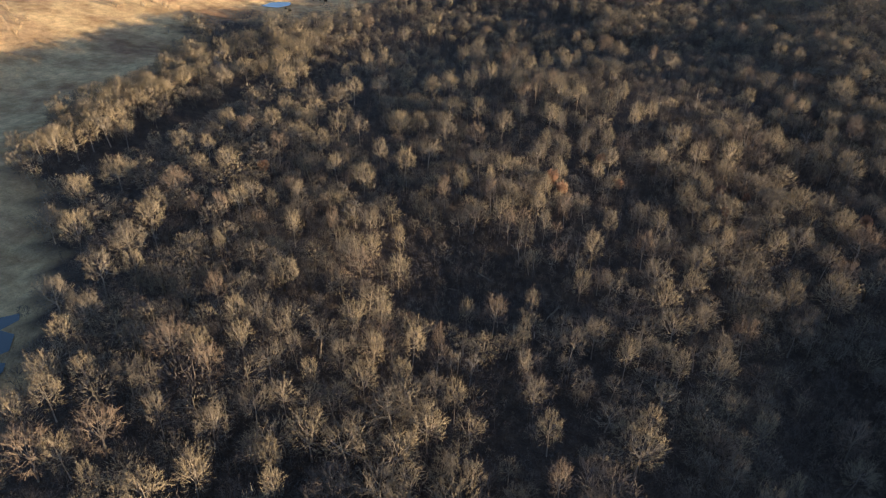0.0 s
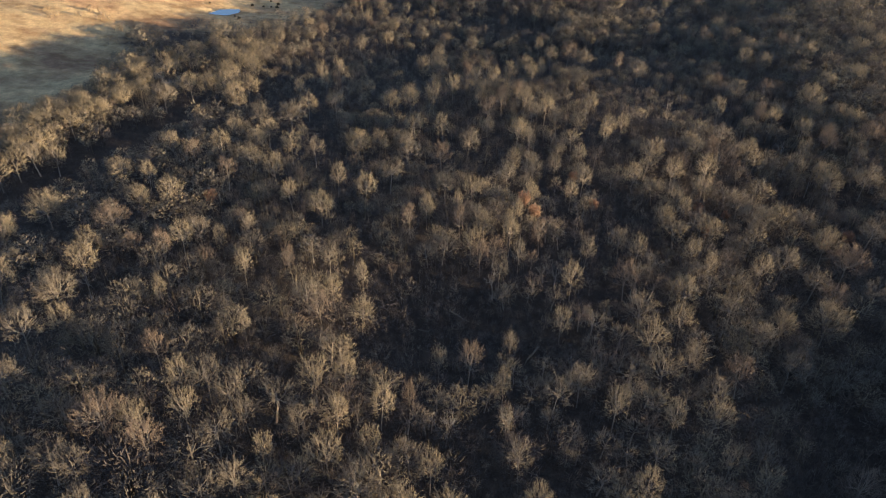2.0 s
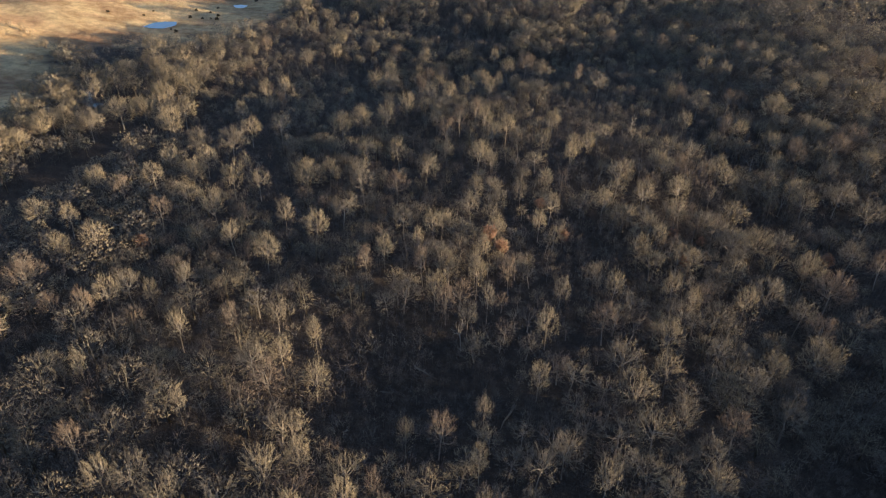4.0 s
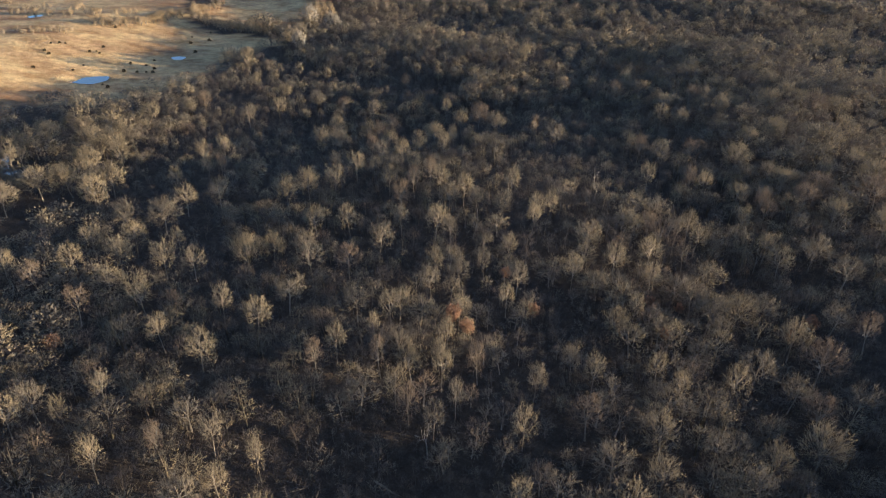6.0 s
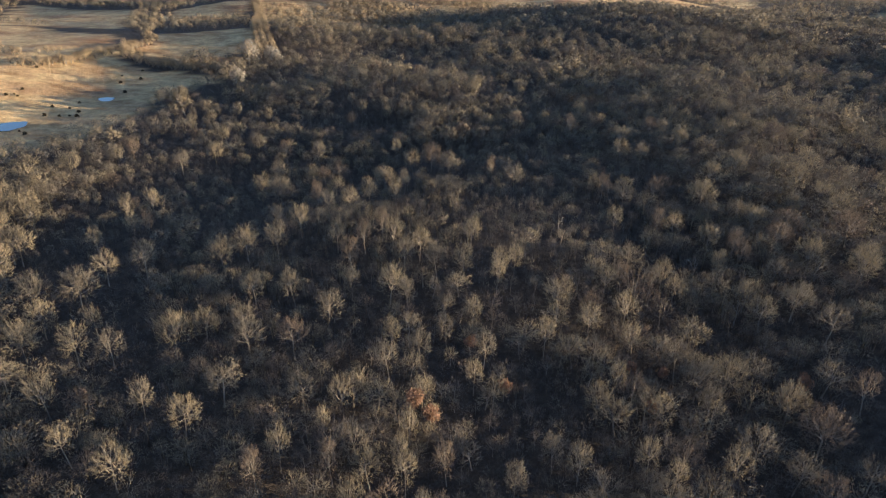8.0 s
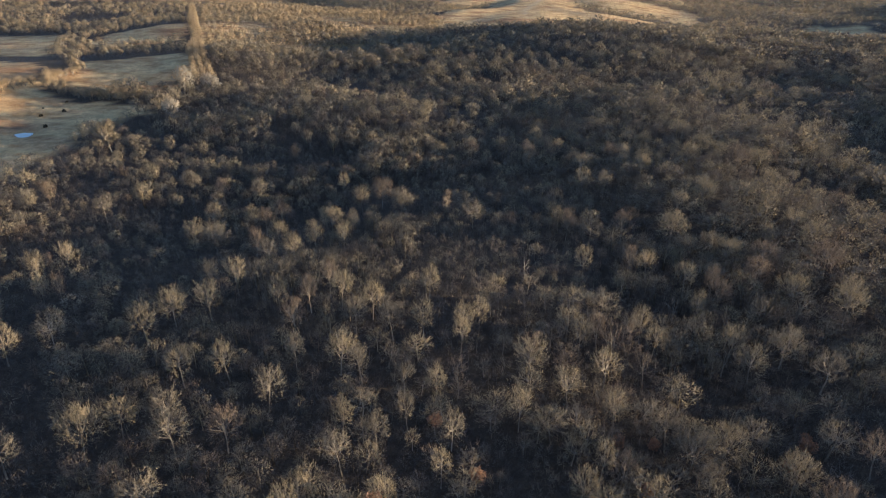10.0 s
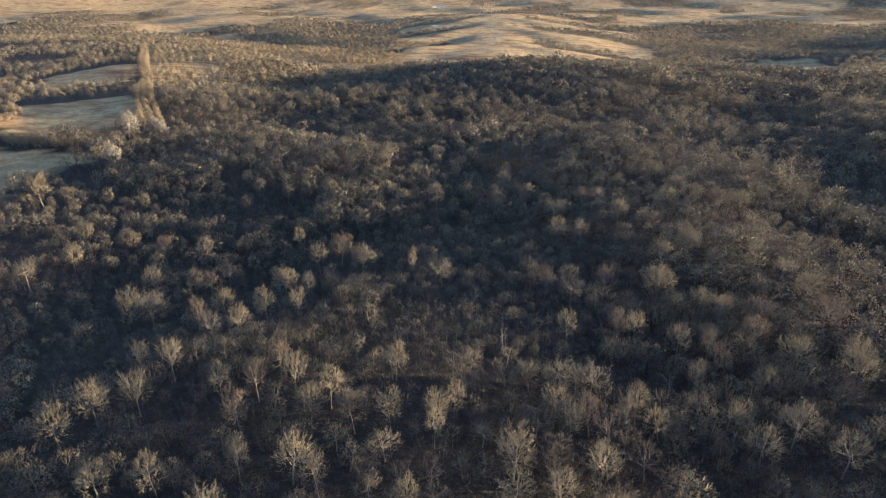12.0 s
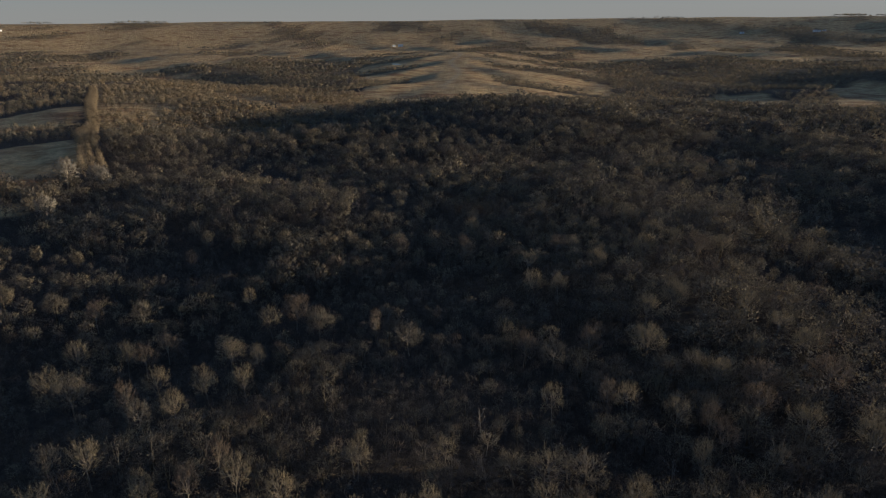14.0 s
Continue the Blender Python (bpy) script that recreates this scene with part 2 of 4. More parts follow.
OPEN = {
    "bottom_meadow": [(-108, 5), (-131, 48), (-152, 66), (-175, 82), (-204, 99), (-230, 112), (-246, 128), (-262, 171), (-276, 206), (-303, 250), (-335, 284), (-338, 308), (-292, 322), (-276, 342),
                      (-268, 375), (-284, 441), (-266, 474), (-283, 498), (-330, 499), (-360, 507), (-390, 540), (-425, 585), (-480, 600), (-560, 640), (-1500, 700), (-1500, -400), (-260, -300)],
    "hedged_field": [(-292, 545), (-305, 524), (-345, 525), (-372, 545), (-395, 595), (-385, 625), (-345, 672), (-322, 650), (-288, 588)],
    "upper_field": [(-404, 790), (-402, 765), (-440, 715), (-485, 735), (-490, 790), (-470, 895), (-450, 894)],
    "west_field": [(-640, 650), (-460, 640), (-515, 740), (-540, 800), (-760, 860)],
    "grass_hill": [(-175, 1150), (-120, 1050), (60, 1040), (210, 1100), (290, 1400), (345, 1650), (340, 2000), (320, 2500), (-60, 2900), (-260, 2400), (-270, 1700), (-135, 1400)],
    "east_field": [(372, 1270), (478, 1380), (555, 1345), (520, 1180), (492, 1095), (530, 1090), (600, 1200), (645, 1290), (720, 1420), (818, 1507), (860, 1400), (700, 1150), (600, 1080),
                   (480, 990), (400, 1000), (330, 1080)],
}


SCRUB = [(-330, 700), (-250, 800), (-158, 925), (-150, 1100), (-240, 1350), (-640, 1350), (-580, 1150), (-440, 890)]


def inside(x, y, poly):
    x, y = np.asarray(x, float), np.asarray(y, float)
    hit = np.zeros(x.shape, bool)
    for (ax, ay), (bx, by) in zip(poly, poly[1:] + poly[:1]):
        if ay != by:
            hit ^= ((ay > y) != (by > y)) & (x < (bx - ax) * (y - ay) / (by - ay) + ax)
    return hit


def far_fields(x, y):
    """Rolling farmland beyond the wood: fields where the waves run high."""
    v = waves(x * 0.75 + 40, y * 0.42) + 0.8 * np.sin(x / 130 + y / 240) + 0.5 * np.sin(x / 47 - y / 90)
    return (y > 2300) & (v > np.interp(y, (2300, 3600), (-0.4, -0.9))) | (y > 1450) & (v > 1.5) | (x < -900) & (y > 1500) & (v > 0.2)


def open_land(x, y):
    wob = 3.0 * np.sin(x / 9 + np.sin(y / 13)) + 2.5 * np.sin(y / 7.3)
    x, y = x + wob, y + 2 * np.sin(x / 6.1)
    hit = far_fields(x, y)
    for poly in OPEN.values():
        hit = hit | inside(x, y, poly)
    ridge, spur = hill_spurs(x, y)
    return hit & ~((ridge > 0.15) & (spur < -0.72) & (np.abs(x) > 70) & (y > 1150)) & ~inside(x, y, SCRUB)


def spaced(lo, hi, fine, edges):
    """Grid lines: even inside lo..hi, wider and wider out to the edges."""
    mid = list(np.arange(lo, hi + 0.1, fine))
    for sign, start, end in ((1, hi, edges[1]), (-1, lo, edges[0])):
        at, d = start, fine
        while sign * (end - at) > 0:
            d *= 1.055
            at += sign * d
            mid.append(at)
    return np.array(sorted(mid))


def build_ground():
    gx, gy = spaced(-520, 420, 8.0, (-5200, 5200)), spaced(-20, 1000, 8.0, (-3000, 5200))
    X, Y = np.meshgrid(gx, gy)
    Z = height(X, Y)
    nx, ny = len(gx), len(gy)
    idx = np.arange(nx * ny).reshape(ny, nx)
    quads = np.stack([idx[:-1, :-1], idx[:-1, 1:], idx[1:, 1:], idx[1:, :-1]], -1).reshape(-1, 4)
    me = bpy.data.meshes.new("ground")
    me.from_pydata(np.stack([X, Y, Z], -1).reshape(-1, 3), [], quads.tolist())
    me.polygons.foreach_set("use_smooth", np.ones(len(quads), bool))
    cover = me.attributes.new("open_land", "FLOAT", "POINT")
    # beyond y 1200 the wood floor is mixed paler, in place of haze
    cover.data.foreach_set("value", np.maximum(open_land(X, Y), np.maximum(0.75 * inside(X, Y, SCRUB), 0.4 * step(1200, 1900, Y))).astype(np.float32).ravel())
    worn = np.exp(-((X - (-25 + 0.03 * (Y - 1200) + 14 * np.sin(Y / 120))) / 5) ** 2) * ((Y > 1200) & (Y < 2800))
    me.attributes.new("track", "FLOAT", "POINT").data.foreach_set("value", (0.6 * worn).astype(np.float32).ravel())
    me.materials.append(GROUND)
    return tagged(new("ground", me), "rolling ground of leaf litter and dry tan grass", "ground", kind="structure")


build_ground()


# ---- water ----
def sheet(name, ring, z, label):
    bm = bmesh.new()
    bm.faces.new([bm.verts.new((x, y, z)) for x, y in ring])
    me = bpy.data.meshes.new(name)
    bm.to_mesh(me)
    bm.free()
    me.materials.append(WATER)
    return tagged(new(name, me), label, "water", kind="structure")


for px, py, rx, ry in PONDS.values():
    ring = []
    for k in range(36):
        a = k / 36 * math.tau
        wob = 1 + 0.16 * math.sin(2 * a + px) + 0.10 * math.sin(3 * a + py) + 0.05 * math.sin(7 * a)
        ring.append((px + rx * 1.05 * wob * math.cos(a), py + ry * 1.05 * wob * math.sin(a)))
    sheet("pond", ring, float(lie(px, py)) - 0.35, "small still farm pond reflecting blue sky")


def build_creek(line, name, label):
    """Water lying in the creek's channel, as a ribbon that follows its bends."""
    rows = []
    for (ax, ay), (bx, by) in zip(line[:-1], line[1:]):
        n = max(2, int(math.hypot(bx - ax, by - ay) / 5))
        for k in range(n):
            rows.append((ax + (bx - ax) * k / n, ay + (by - ay) * k / n, by - ay, ax - bx))
    bm, last = bmesh.new(), None
    for k, (x, y, nx_, ny_) in enumerate(rows):
        s = (1.9 + 0.6 * math.sin(k * 0.7)) / math.hypot(nx_, ny_)
        z = float(height(x, y)) + 0.7
        pair = [bm.verts.new((x + nx_ * s, y + ny_ * s, z)), bm.verts.new((x - nx_ * s, y - ny_ * s, z))]
        if last:
            bm.faces.new([last[0], last[1], pair[1], pair[0]])
        last = pair
    me = bpy.data.meshes.new(name)
    bm.to_mesh(me)
    bm.free()
    me.materials.append(WATER)
    tagged(new(name, me), label, "water", kind="structure")


build_creek(CREEK[:3], "creek_south", "narrow creek below the meadow bank")
build_creek(CREEK[9:13], "creek_north", "narrow creek bending round the wood's edge")


# ---- trees: tapered trunk and limbs, and crowns of many fine twigs ----
def unit(v):
    return v / np.maximum(np.linalg.norm(v, axis=-1, keepdims=True), 1e-9)


def blades(rng, base, tip, width):
    """One slender pointed twig from each base to its tip."""
    side = unit(np.cross(tip - base, rng.normal(size=base.shape))) * np.reshape(width, (-1, 1)) / 2
    return np.stack([base - side, base + side, tip], 1)


def tube(line, radii, sides):
    """Triangles of a tapered, bent branch."""
    rings = []
    for k, (p, r) in enumerate(zip(line, radii)):
        d = unit(line[min(k + 1, len(line) - 1)] - line[max(k - 1, 0)])
        u = unit(np.cross(d, (0.31, 0.87, 0.38)))
        v = np.cross(d, u)
        a = np.arange(sides) / sides * math.tau
        rings.append(p + r * (np.cos(a)[:, None] * u + np.sin(a)[:, None] * v))
    out = []
    for a, b in zip(rings[:-1], rings[1:]):
        a2, b2 = np.roll(a, -1, 0), np.roll(b, -1, 0)
        out += [np.stack([a, a2, b], 1), np.stack([a2, b2, b], 1)]
    return np.concatenate(out)


def grow(seed, tall, wide, limbs, forks, twigs, twig_width, twig_long, sides=5):
    """A bare tree: (trunk and limb triangles, twig triangles). wide: the crown's radius."""
    rng = np.random.default_rng(seed)
    lean = rng.normal(0, 0.05 * tall, 2)
    split = tall * rng.uniform(0.28, 0.40)
    top = np.array([lean[0], lean[1], tall * 0.82])
    trunk = [np.zeros(3), np.array([*(lean * 0.25), split * 0.5]), np.array([*(lean * 0.55), split]), (np.array([*(lean * 0.55), split]) + top) / 2 + rng.normal(0, 0.2, 3), top]
    r0 = 0.0125 * tall + 0.03
    wood = [tube(np.array(trunk), [r0 * 1.3, r0, r0 * 0.8, r0 * 0.5, r0 * 0.12], sides)]
    heart = np.array([lean[0] * 0.7, lean[1] * 0.7, tall * 0.53])
    size = np.array([wide, wide, tall * 0.46])
    starts, ends = [], []
    for k in range(limbs):
        az = k * 2.4 + rng.uniform(-0.4, 0.4)
        el = rng.uniform(-0.15, 1.3)
        d = np.array([math.cos(az) * math.cos(el), math.sin(az) * math.cos(el), math.sin(el)])
        u = rng.uniform(0.0, 0.9)
        a = trunk[2] * (1 - u) + trunk[3] * u
        e = heart + d * size * rng.uniform(0.60, 0.82)
        out = (e - a) * np.array([1, 1, 0.6])
        m = a + out * 0.5 + rng.normal(0, 0.25, 3)                     # limbs leave flat and turn up
        q = a + (e - a) * 0.78 + rng.normal(0, 0.25, 3)
        wood.append(tube(np.array([a, m, q, e]), [r0 * 0.52, r0 * 0.38, r0 * 0.24, r0 * 0.06], 3))
        for j in range(forks):
            s = (a, m, q, e)
            i = rng.integers(0, 3)
            p = s[i] + (s[i + 1] - s[i]) * rng.uniform(0.4, 1)
            g = unit(unit(e - a) * 0.8 + rng.normal(0, 0.50, 3) + np.array([0, 0, 0.35]))
            far = p + g * wide * rng.uniform(0.35, 0.65)
            far = heart + (far - heart) * min(1, 0.94 / max(0.01, np.linalg.norm((far - heart) / size)))
            wood.append(tube(np.array([p, (p + far) / 2 + rng.normal(0, 0.12, 3), far]), [r0 * 0.17, r0 * 0.10, r0 * 0.03], 3))
            starts.append(p)
            ends.append(far)
        starts.append(q)
        ends.append(e)
    return np.concatenate(wood), brushwork(rng, np.array(starts), np.array(ends), heart, size, twigs, twig_width, twig_long)


def brushwork(rng, starts, ends, heart, size, twigs, twig_width, twig_long):
    """Sprays: side branches off the outer forks, and short twigs off the side branches."""
    subs = max(6, twigs // 6)
    pick = rng.integers(0, len(starts), subs)
    base = starts[pick] + (ends[pick] - starts[pick]) * rng.uniform(0.3, 1.0, (subs, 1))
    round_ = unit(rng.normal(size=(subs, 3)) * np.array([1, 1, 0.8]) + np.array([0, 0, 0.40]))
    lobes = unit(rng.normal(size=(9, 3)) + np.array([0, 0, 0.4]))
    lump = 0.72 + 0.28 * np.max(np.clip(round_ @ lobes.T, 0, 1) ** 6, 1, keepdims=True)
    dome = heart + round_ * size * lump * rng.uniform(0.62, 0.90, (subs, 1))
    base = np.where(rng.uniform(size=(subs, 1)) < 0.62, dome, base)
    base = heart + (base - heart) * np.minimum(1, 0.92 / np.maximum(0.01, np.linalg.norm((base - heart) / size, axis=1, keepdims=True)))
    out = unit((base - heart) / size)
    d = unit(out * 0.9 + rng.normal(0, 0.42, (subs, 3)) + np.array([0, 0, 0.40]))
    tip = base + d * rng.uniform(0.7, 1.3, (subs, 1)) * twig_long * 1.3
    base = base - d * twig_long * 0.5
    own = rng.integers(0, subs, twigs)
    foot = base[own] + (tip[own] - base[own]) * rng.uniform(0.25, 1.0, (twigs, 1))
    end = foot + unit(d[own] + rng.normal(0, 0.55, (twigs, 3)) + np.array([0, 0, 0.20])) * rng.uniform(0.5, 1.2, (twigs, 1)) * twig_long
    return np.concatenate([blades(rng, base, tip, twig_width * 1.7 * rng.uniform(0.7, 1.3, subs)), blades(rng, foot, end, twig_width * rng.uniform(0.6, 1.4, twigs))])


def puff(seed, tall, wide, twigs, twig_width, twig_long, up=0.35):
    """A tree seen from far: its trunk, and a lumpy crown of stouter twigs."""
    rng = np.random.default_rng(seed)
    heart, size = np.array([0, 0, tall * 0.55]), np.array([wide, wide, tall * 0.43])
    d = unit(rng.normal(size=(twigs, 3)) * np.array([1, 1, 0.85]) + np.array([0, 0, up]))
    lobes = unit(rng.normal(size=(8, 3)) + np.array([0, 0, 0.35]))
    lump = 0.66 + 0.34 * np.max(np.clip(d @ lobes.T, 0, 1) ** 7, 1, keepdims=True)
    base = heart + d * size * lump * rng.uniform(0.55, 0.98, (twigs, 1))
    base[:, :2] *= (0.62 + 0.38 * np.clip(base[:, 2:] / tall * 1.9 - 0.2, 0, 1))          # narrower towards the foot
    tip = base + unit(d * 0.9 + rng.normal(0, 0.5, (twigs, 3)) + np.array([0, 0, 0.45])) * twig_long * rng.uniform(0.5, 1.2, (twigs, 1))
    stem = 0.016 * tall
    trunk = blades(rng, np.array([[0, 0, 0.0], [0, 0, 0.0]]), np.array([[0.1, 0, tall * 0.8], [-0.1, 0.1, tall * 0.7]]), np.array([stem, stem]))
    return np.concatenate([trunk, blades(rng, base - (tip - base) * 0.3, tip, twig_width * rng.uniform(0.6, 1.4, twigs))])


def outward(tris):
    """The way each twig of one crown faces: out from the crown's heart, and somewhat up."""
    heart = np.array([0, 0, 0.45 * tris[:, :, 2].max()])
    return unit((tris.mean(1) - heart) + np.array([0, 0, 0.8]))


def mesh_of(name, tris, mats, index=None, facing=None):
    """One mesh from an array of triangles."""
    n = len(tris)
    me = bpy.data.meshes.new(name)
    me.vertices.add(3 * n)
    me.vertices.foreach_set("co", np.ascontiguousarray(tris, np.float32).ravel())
    me.loops.add(3 * n)
    me.loops.foreach_set("vertex_index", np.arange(3 * n, dtype=np.int32))
    me.polygons.add(n)
    me.polygons.foreach_set("loop_start", np.arange(0, 3 * n, 3, dtype=np.int32))
    for mat in mats:
        me.materials.append(mat)
    if facing is not None:
        me.attributes.new("outward", "FLOAT_VECTOR", "FACE").data.foreach_set("vector", np.ascontiguousarray(facing, np.float32).ravel())
    if index is not None:
        me.polygons.foreach_set("material_index", np.asarray(index, np.int32))
    me.update(calc_edges=True)
    return me


def part(name, me, parent, label=""):
    ob = new(name, me)
    ob.parent = parent
    return tagged(ob, label)


# where trees stand
PLOT = np.random.default_rng(11)


def clumps(x, y):
    return np.sin(x / 17 + 1.7 * np.sin(y / 29)) + np.sin(y / 19 + 1.4 * np.sin(x / 23 + 1)) + 0.6 * np.sin((x + y) / 11)


def stand(x0, x1, y0, y1, gap):
    """Jittered places on a grid."""
    gx, gy = np.meshgrid(np.arange(x0, x1, gap), np.arange(y0, y1, gap))
    gx = gx + (np.arange(gx.shape[0]) % 2)[:, None] * gap / 2
    return gx.ravel() + PLOT.uniform(-0.42, 0.42, gx.size) * gap, gy.ravel() + PLOT.uniform(-0.42, 0.42, gx.size) * gap


def in_wood(x, y):
    shore = (near_line(x, y, CREEK) > 4) & ~((near_line(x, y, CREEK[5:9]) < 10) & (PLOT.uniform(size=x.shape) < 0.7))
    row = near_line(x, y, ROW) < 11
    return ~open_land(x, y) & shore & ~row


ROW = [(-268, 555), (-300, 612), (-372, 760), (-440, 890), (-540, 1090), (-580, 1165)]

# trees that stand above the rest, stand by stand from the south: place and width of crown
STAND_A = [(-135, 61, 10.5), (-123, 61, 11.4), (-122, 54, 8.4), (-115, 45, 8), (-111, 36, 6.4), (-108, 41, 7.6), (-106, 48, 6.4), (-99, 52, 7.5), (-99, 31, 10.8),
           (-98, 62, 11.4), (-94, 53, 7.3), (-94, 34, 7), (-92, 40, 10.5), (-92, 64, 7.5), (-87, 61, 8.4), (-86, 70, 7.4), (-86, 48, 5.8), (-86, 33, 4.5),
           (-78, 69, 7.1), (-76, 51, 7.8), (-75, 36, 9.6), (-72, 58, 7.8), (-71, 42, 7.4), (-69, 63, 6.7), (-68, 70, 4.6), (-62, 51, 5.2), (-59, 58, 9.6),
           (-58, 47, 5.1), (-49, 70, 10.8), (-42, 71, 9.6), (-34, 65, 4.1), (-30, 66, 5.1)]
STAND_B = [(-172, 84, 9.3), (-159, 83, 12.3), (-141, 86, 13.1), (-135, 73, 10.9), (-130, 79, 7.7), (-118, 96, 3.9), (-103, 80, 5.5), (-93, 76, 6.5),
           (-93, 95, 3.5), (-88, 78, 7.7), (-82, 77, 7.5), (-76, 75, 4.8), (-70, 88, 8.8), (-66, 93, 6.3), (-66, 77, 4.7), (-62, 83, 6), (-58, 74, 9.1),
           (-56, 89, 6.1), (-53, 80, 5.8), (-52, 94, 3.7), (-41, 80, 5.6), (-33, 97, 3.6), (-28, 90, 5.2), (-22, 82, 6.6), (-16, 72, 6.2), (-6, 94, 6.9),
           (-6, 86, 11), (10, 92, 5.8), (16, 88, 5.7), (20, 95, 4.7), (25, 95, 6)]
STAND_C = [(-217, 117, 13.7), (-180, 99, 11.8), (-179, 113, 14), (-156, 116, 11.2), (-151, 105, 8.9), (-147, 98, 10.4), (-140, 109, 6.1), (-134, 112, 6),
           (-132, 117, 7.8), (-122, 121, 4.2), (-108, 113, 5.5), (-99, 120, 4.7), (-88, 111, 8.8), (-83, 115, 5.9), (-82, 108, 8.5), (-74, 112, 7.1),
           (-52, 107, 4.6), (-46, 109, 7.2), (-40, 118, 4.1), (-37, 106, 4.4), (-27, 109, 7.6), (-23, 113, 7.1), (-15, 110, 6.3), (-13, 115, 5.2), (-4, 113, 5.1),
           (3, 117, 9.2), (7, 109, 6.3), (13, 116, 5.3), (14, 108, 6.3), (31, 119, 8.2), (31, 109, 7.8)]
STAND_D = [(-233, 142, 11.3), (-213, 135, 10.5), (-209, 139, 8.2), (-180, 140, 8.6), (-169, 141, 6.2), (-159, 128, 7.8), (-154, 135, 9.8), (-148, 153, 8.1),
           (-130, 122, 7.8), (-120, 129, 6), (-120, 149, 6.6), (-107, 145, 8.7), (-91, 125, 5.4), (-81, 150, 5.8), (-80, 123, 3.8), (-62, 148, 6.6),
           (-58, 145, 6.5), (-52, 143, 6.2), (-49, 149, 4.4), (-34, 146, 6.9), (-32, 130, 5.7), (-16, 142, 10.4), (-12, 134, 10), (-8, 125, 10.9), (-7, 142, 7.4),
           (-7, 152, 9.3), (-4, 130, 7), (2, 125, 8.2), (7, 133, 8.5), (11, 146, 9.1), (17, 142, 9)]
STAND_E = [(-238, 165, 11.9), (-236, 155, 11.7), (-225, 173, 10.4), (-180, 163, 7.9), (-167, 160, 8.7), (-166, 171, 8.9), (-147, 163, 9.3), (-135, 161, 8.8),
           (-113, 163, 6.8), (-101, 159, 8.3), (-99, 171, 9.4), (-81, 173, 7.8), (-79, 156, 5.9), (-73, 164, 3.7), (-72, 173, 7), (-68, 155, 5.2),
           (-61, 156, 6.9), (-56, 168, 4.8), (-56, 161, 4.7), (-54, 156, 5.7), (-47, 161, 5.8), (-34, 160, 5.8), (-27, 170, 6.1), (-22, 168, 6), (-22, 153, 8.6),
           (-8, 172, 6.2), (-4, 168, 4.9), (3, 153, 6.3), (14, 154, 7.9), (25, 163, 13.3), (27, 174, 9.5)]
STAND_F = [(-237, 174, 12.1), (-230, 196, 12.4), (-230, 187, 12.2), (-217, 196, 12), (-171, 199, 11.3), (-170, 183, 8.9), (-159, 188, 8.8), (-156, 178, 11.7),
           (-145, 190, 5.1), (-142, 179, 9.6), (-133, 180, 9.4), (-120, 186, 12.3), (-115, 192, 7), (-106, 196, 9.2), (-101, 188, 10.2), (-91, 191, 8.7),
           (-68, 197, 5.7), (-66, 188, 6.8), (-60, 194, 6.9), (-56, 178, 6.4), (-46, 188, 5.3), (-45, 198, 7), (-18, 187, 8), (-14, 196, 5.6), (7, 194, 7.1),
           (9, 175, 7.8), (14, 182, 10.9), (22, 179, 8.2), (25, 199, 12.1), (30, 191, 13.2), (36, 181, 8.6)]
STAND_G = [(-274, 230, 15), (-217, 211, 15), (-212, 219, 13.9), (-200, 223, 15), (-195, 212, 12.5), (-175, 231, 6.3), (-161, 216, 9.6), (-160, 203, 14.7),
           (-152, 222, 9.6), (-128, 226, 10.9), (-110, 210, 8.2), (-100, 213, 8.1), (-89, 231, 8.6), (-87, 204, 9.1), (-85, 218, 6.4), (-74, 218, 9.5),
           (-68, 215, 6.2), (-55, 202, 5.7), (-50, 211, 6), (-46, 230, 5.7), (-31, 206, 6.5), (-29, 223, 11), (-20, 215, 9.1), (-11, 224, 9.6), (-10, 210, 7.5),
           (1, 207, 9), (5, 201, 13.2), (12, 204, 12), (19, 210, 9.4), (37, 212, 9.8), (44, 207, 8.1)]
STAND_H = [(-258, 257, 15), (-233, 256, 12.5), (-222, 248, 14.7), (-217, 237, 14.2), (-172, 245, 6.5), (-167, 246, 5.4), (-125, 235, 11.2), (-122, 253, 6.8),
           (-116, 238, 9.7), (-114, 252, 8.8), (-98, 243, 6.7), (-89, 243, 6.5), (-86, 252, 6.8), (-81, 246, 7.8), (-74, 234, 8.5), (-71, 241, 7.5),
           (-64, 233, 8.3), (-57, 252, 7.1), (-56, 234, 8.3), (-46, 235, 7.1), (-42, 239, 6), (-16, 236, 7.3), (-11, 239, 7.5), (-3, 242, 7.7), (1, 246, 8),
           (3, 239, 7.7), (19, 259, 5.8), (24, 244, 8.4), (27, 236, 10.6), (37, 243, 12.9), (44, 234, 10.8)]
STAND_I = [(-309, 268, 15), (-268, 286, 15), (-245, 262, 13.4), (-237, 296, 14.2), (-219, 262, 11.4), (-184, 259, 6.9), (-179, 267, 7), (-148, 293, 9.5),
           (-136, 285, 12.4), (-120, 281, 6.8), (-114, 288, 8.6), (-111, 271, 7.9), (-104, 274, 7.9), (-101, 287, 8.3), (-91, 287, 7.3), (-12, 276, 7.5),
           (-8, 299, 10), (3, 280, 6.2), (8, 279, 7.8), (18, 273, 9.3), (26, 266, 9.2), (26, 272, 6.3), (31, 297, 8.8), (35, 291, 13.8), (35, 259, 7.6),
           (41, 279, 11.7), (46, 289, 14), (48, 270, 13.1), (61, 264, 13.2), (65, 271, 10.3), (66, 291, 14.8)]
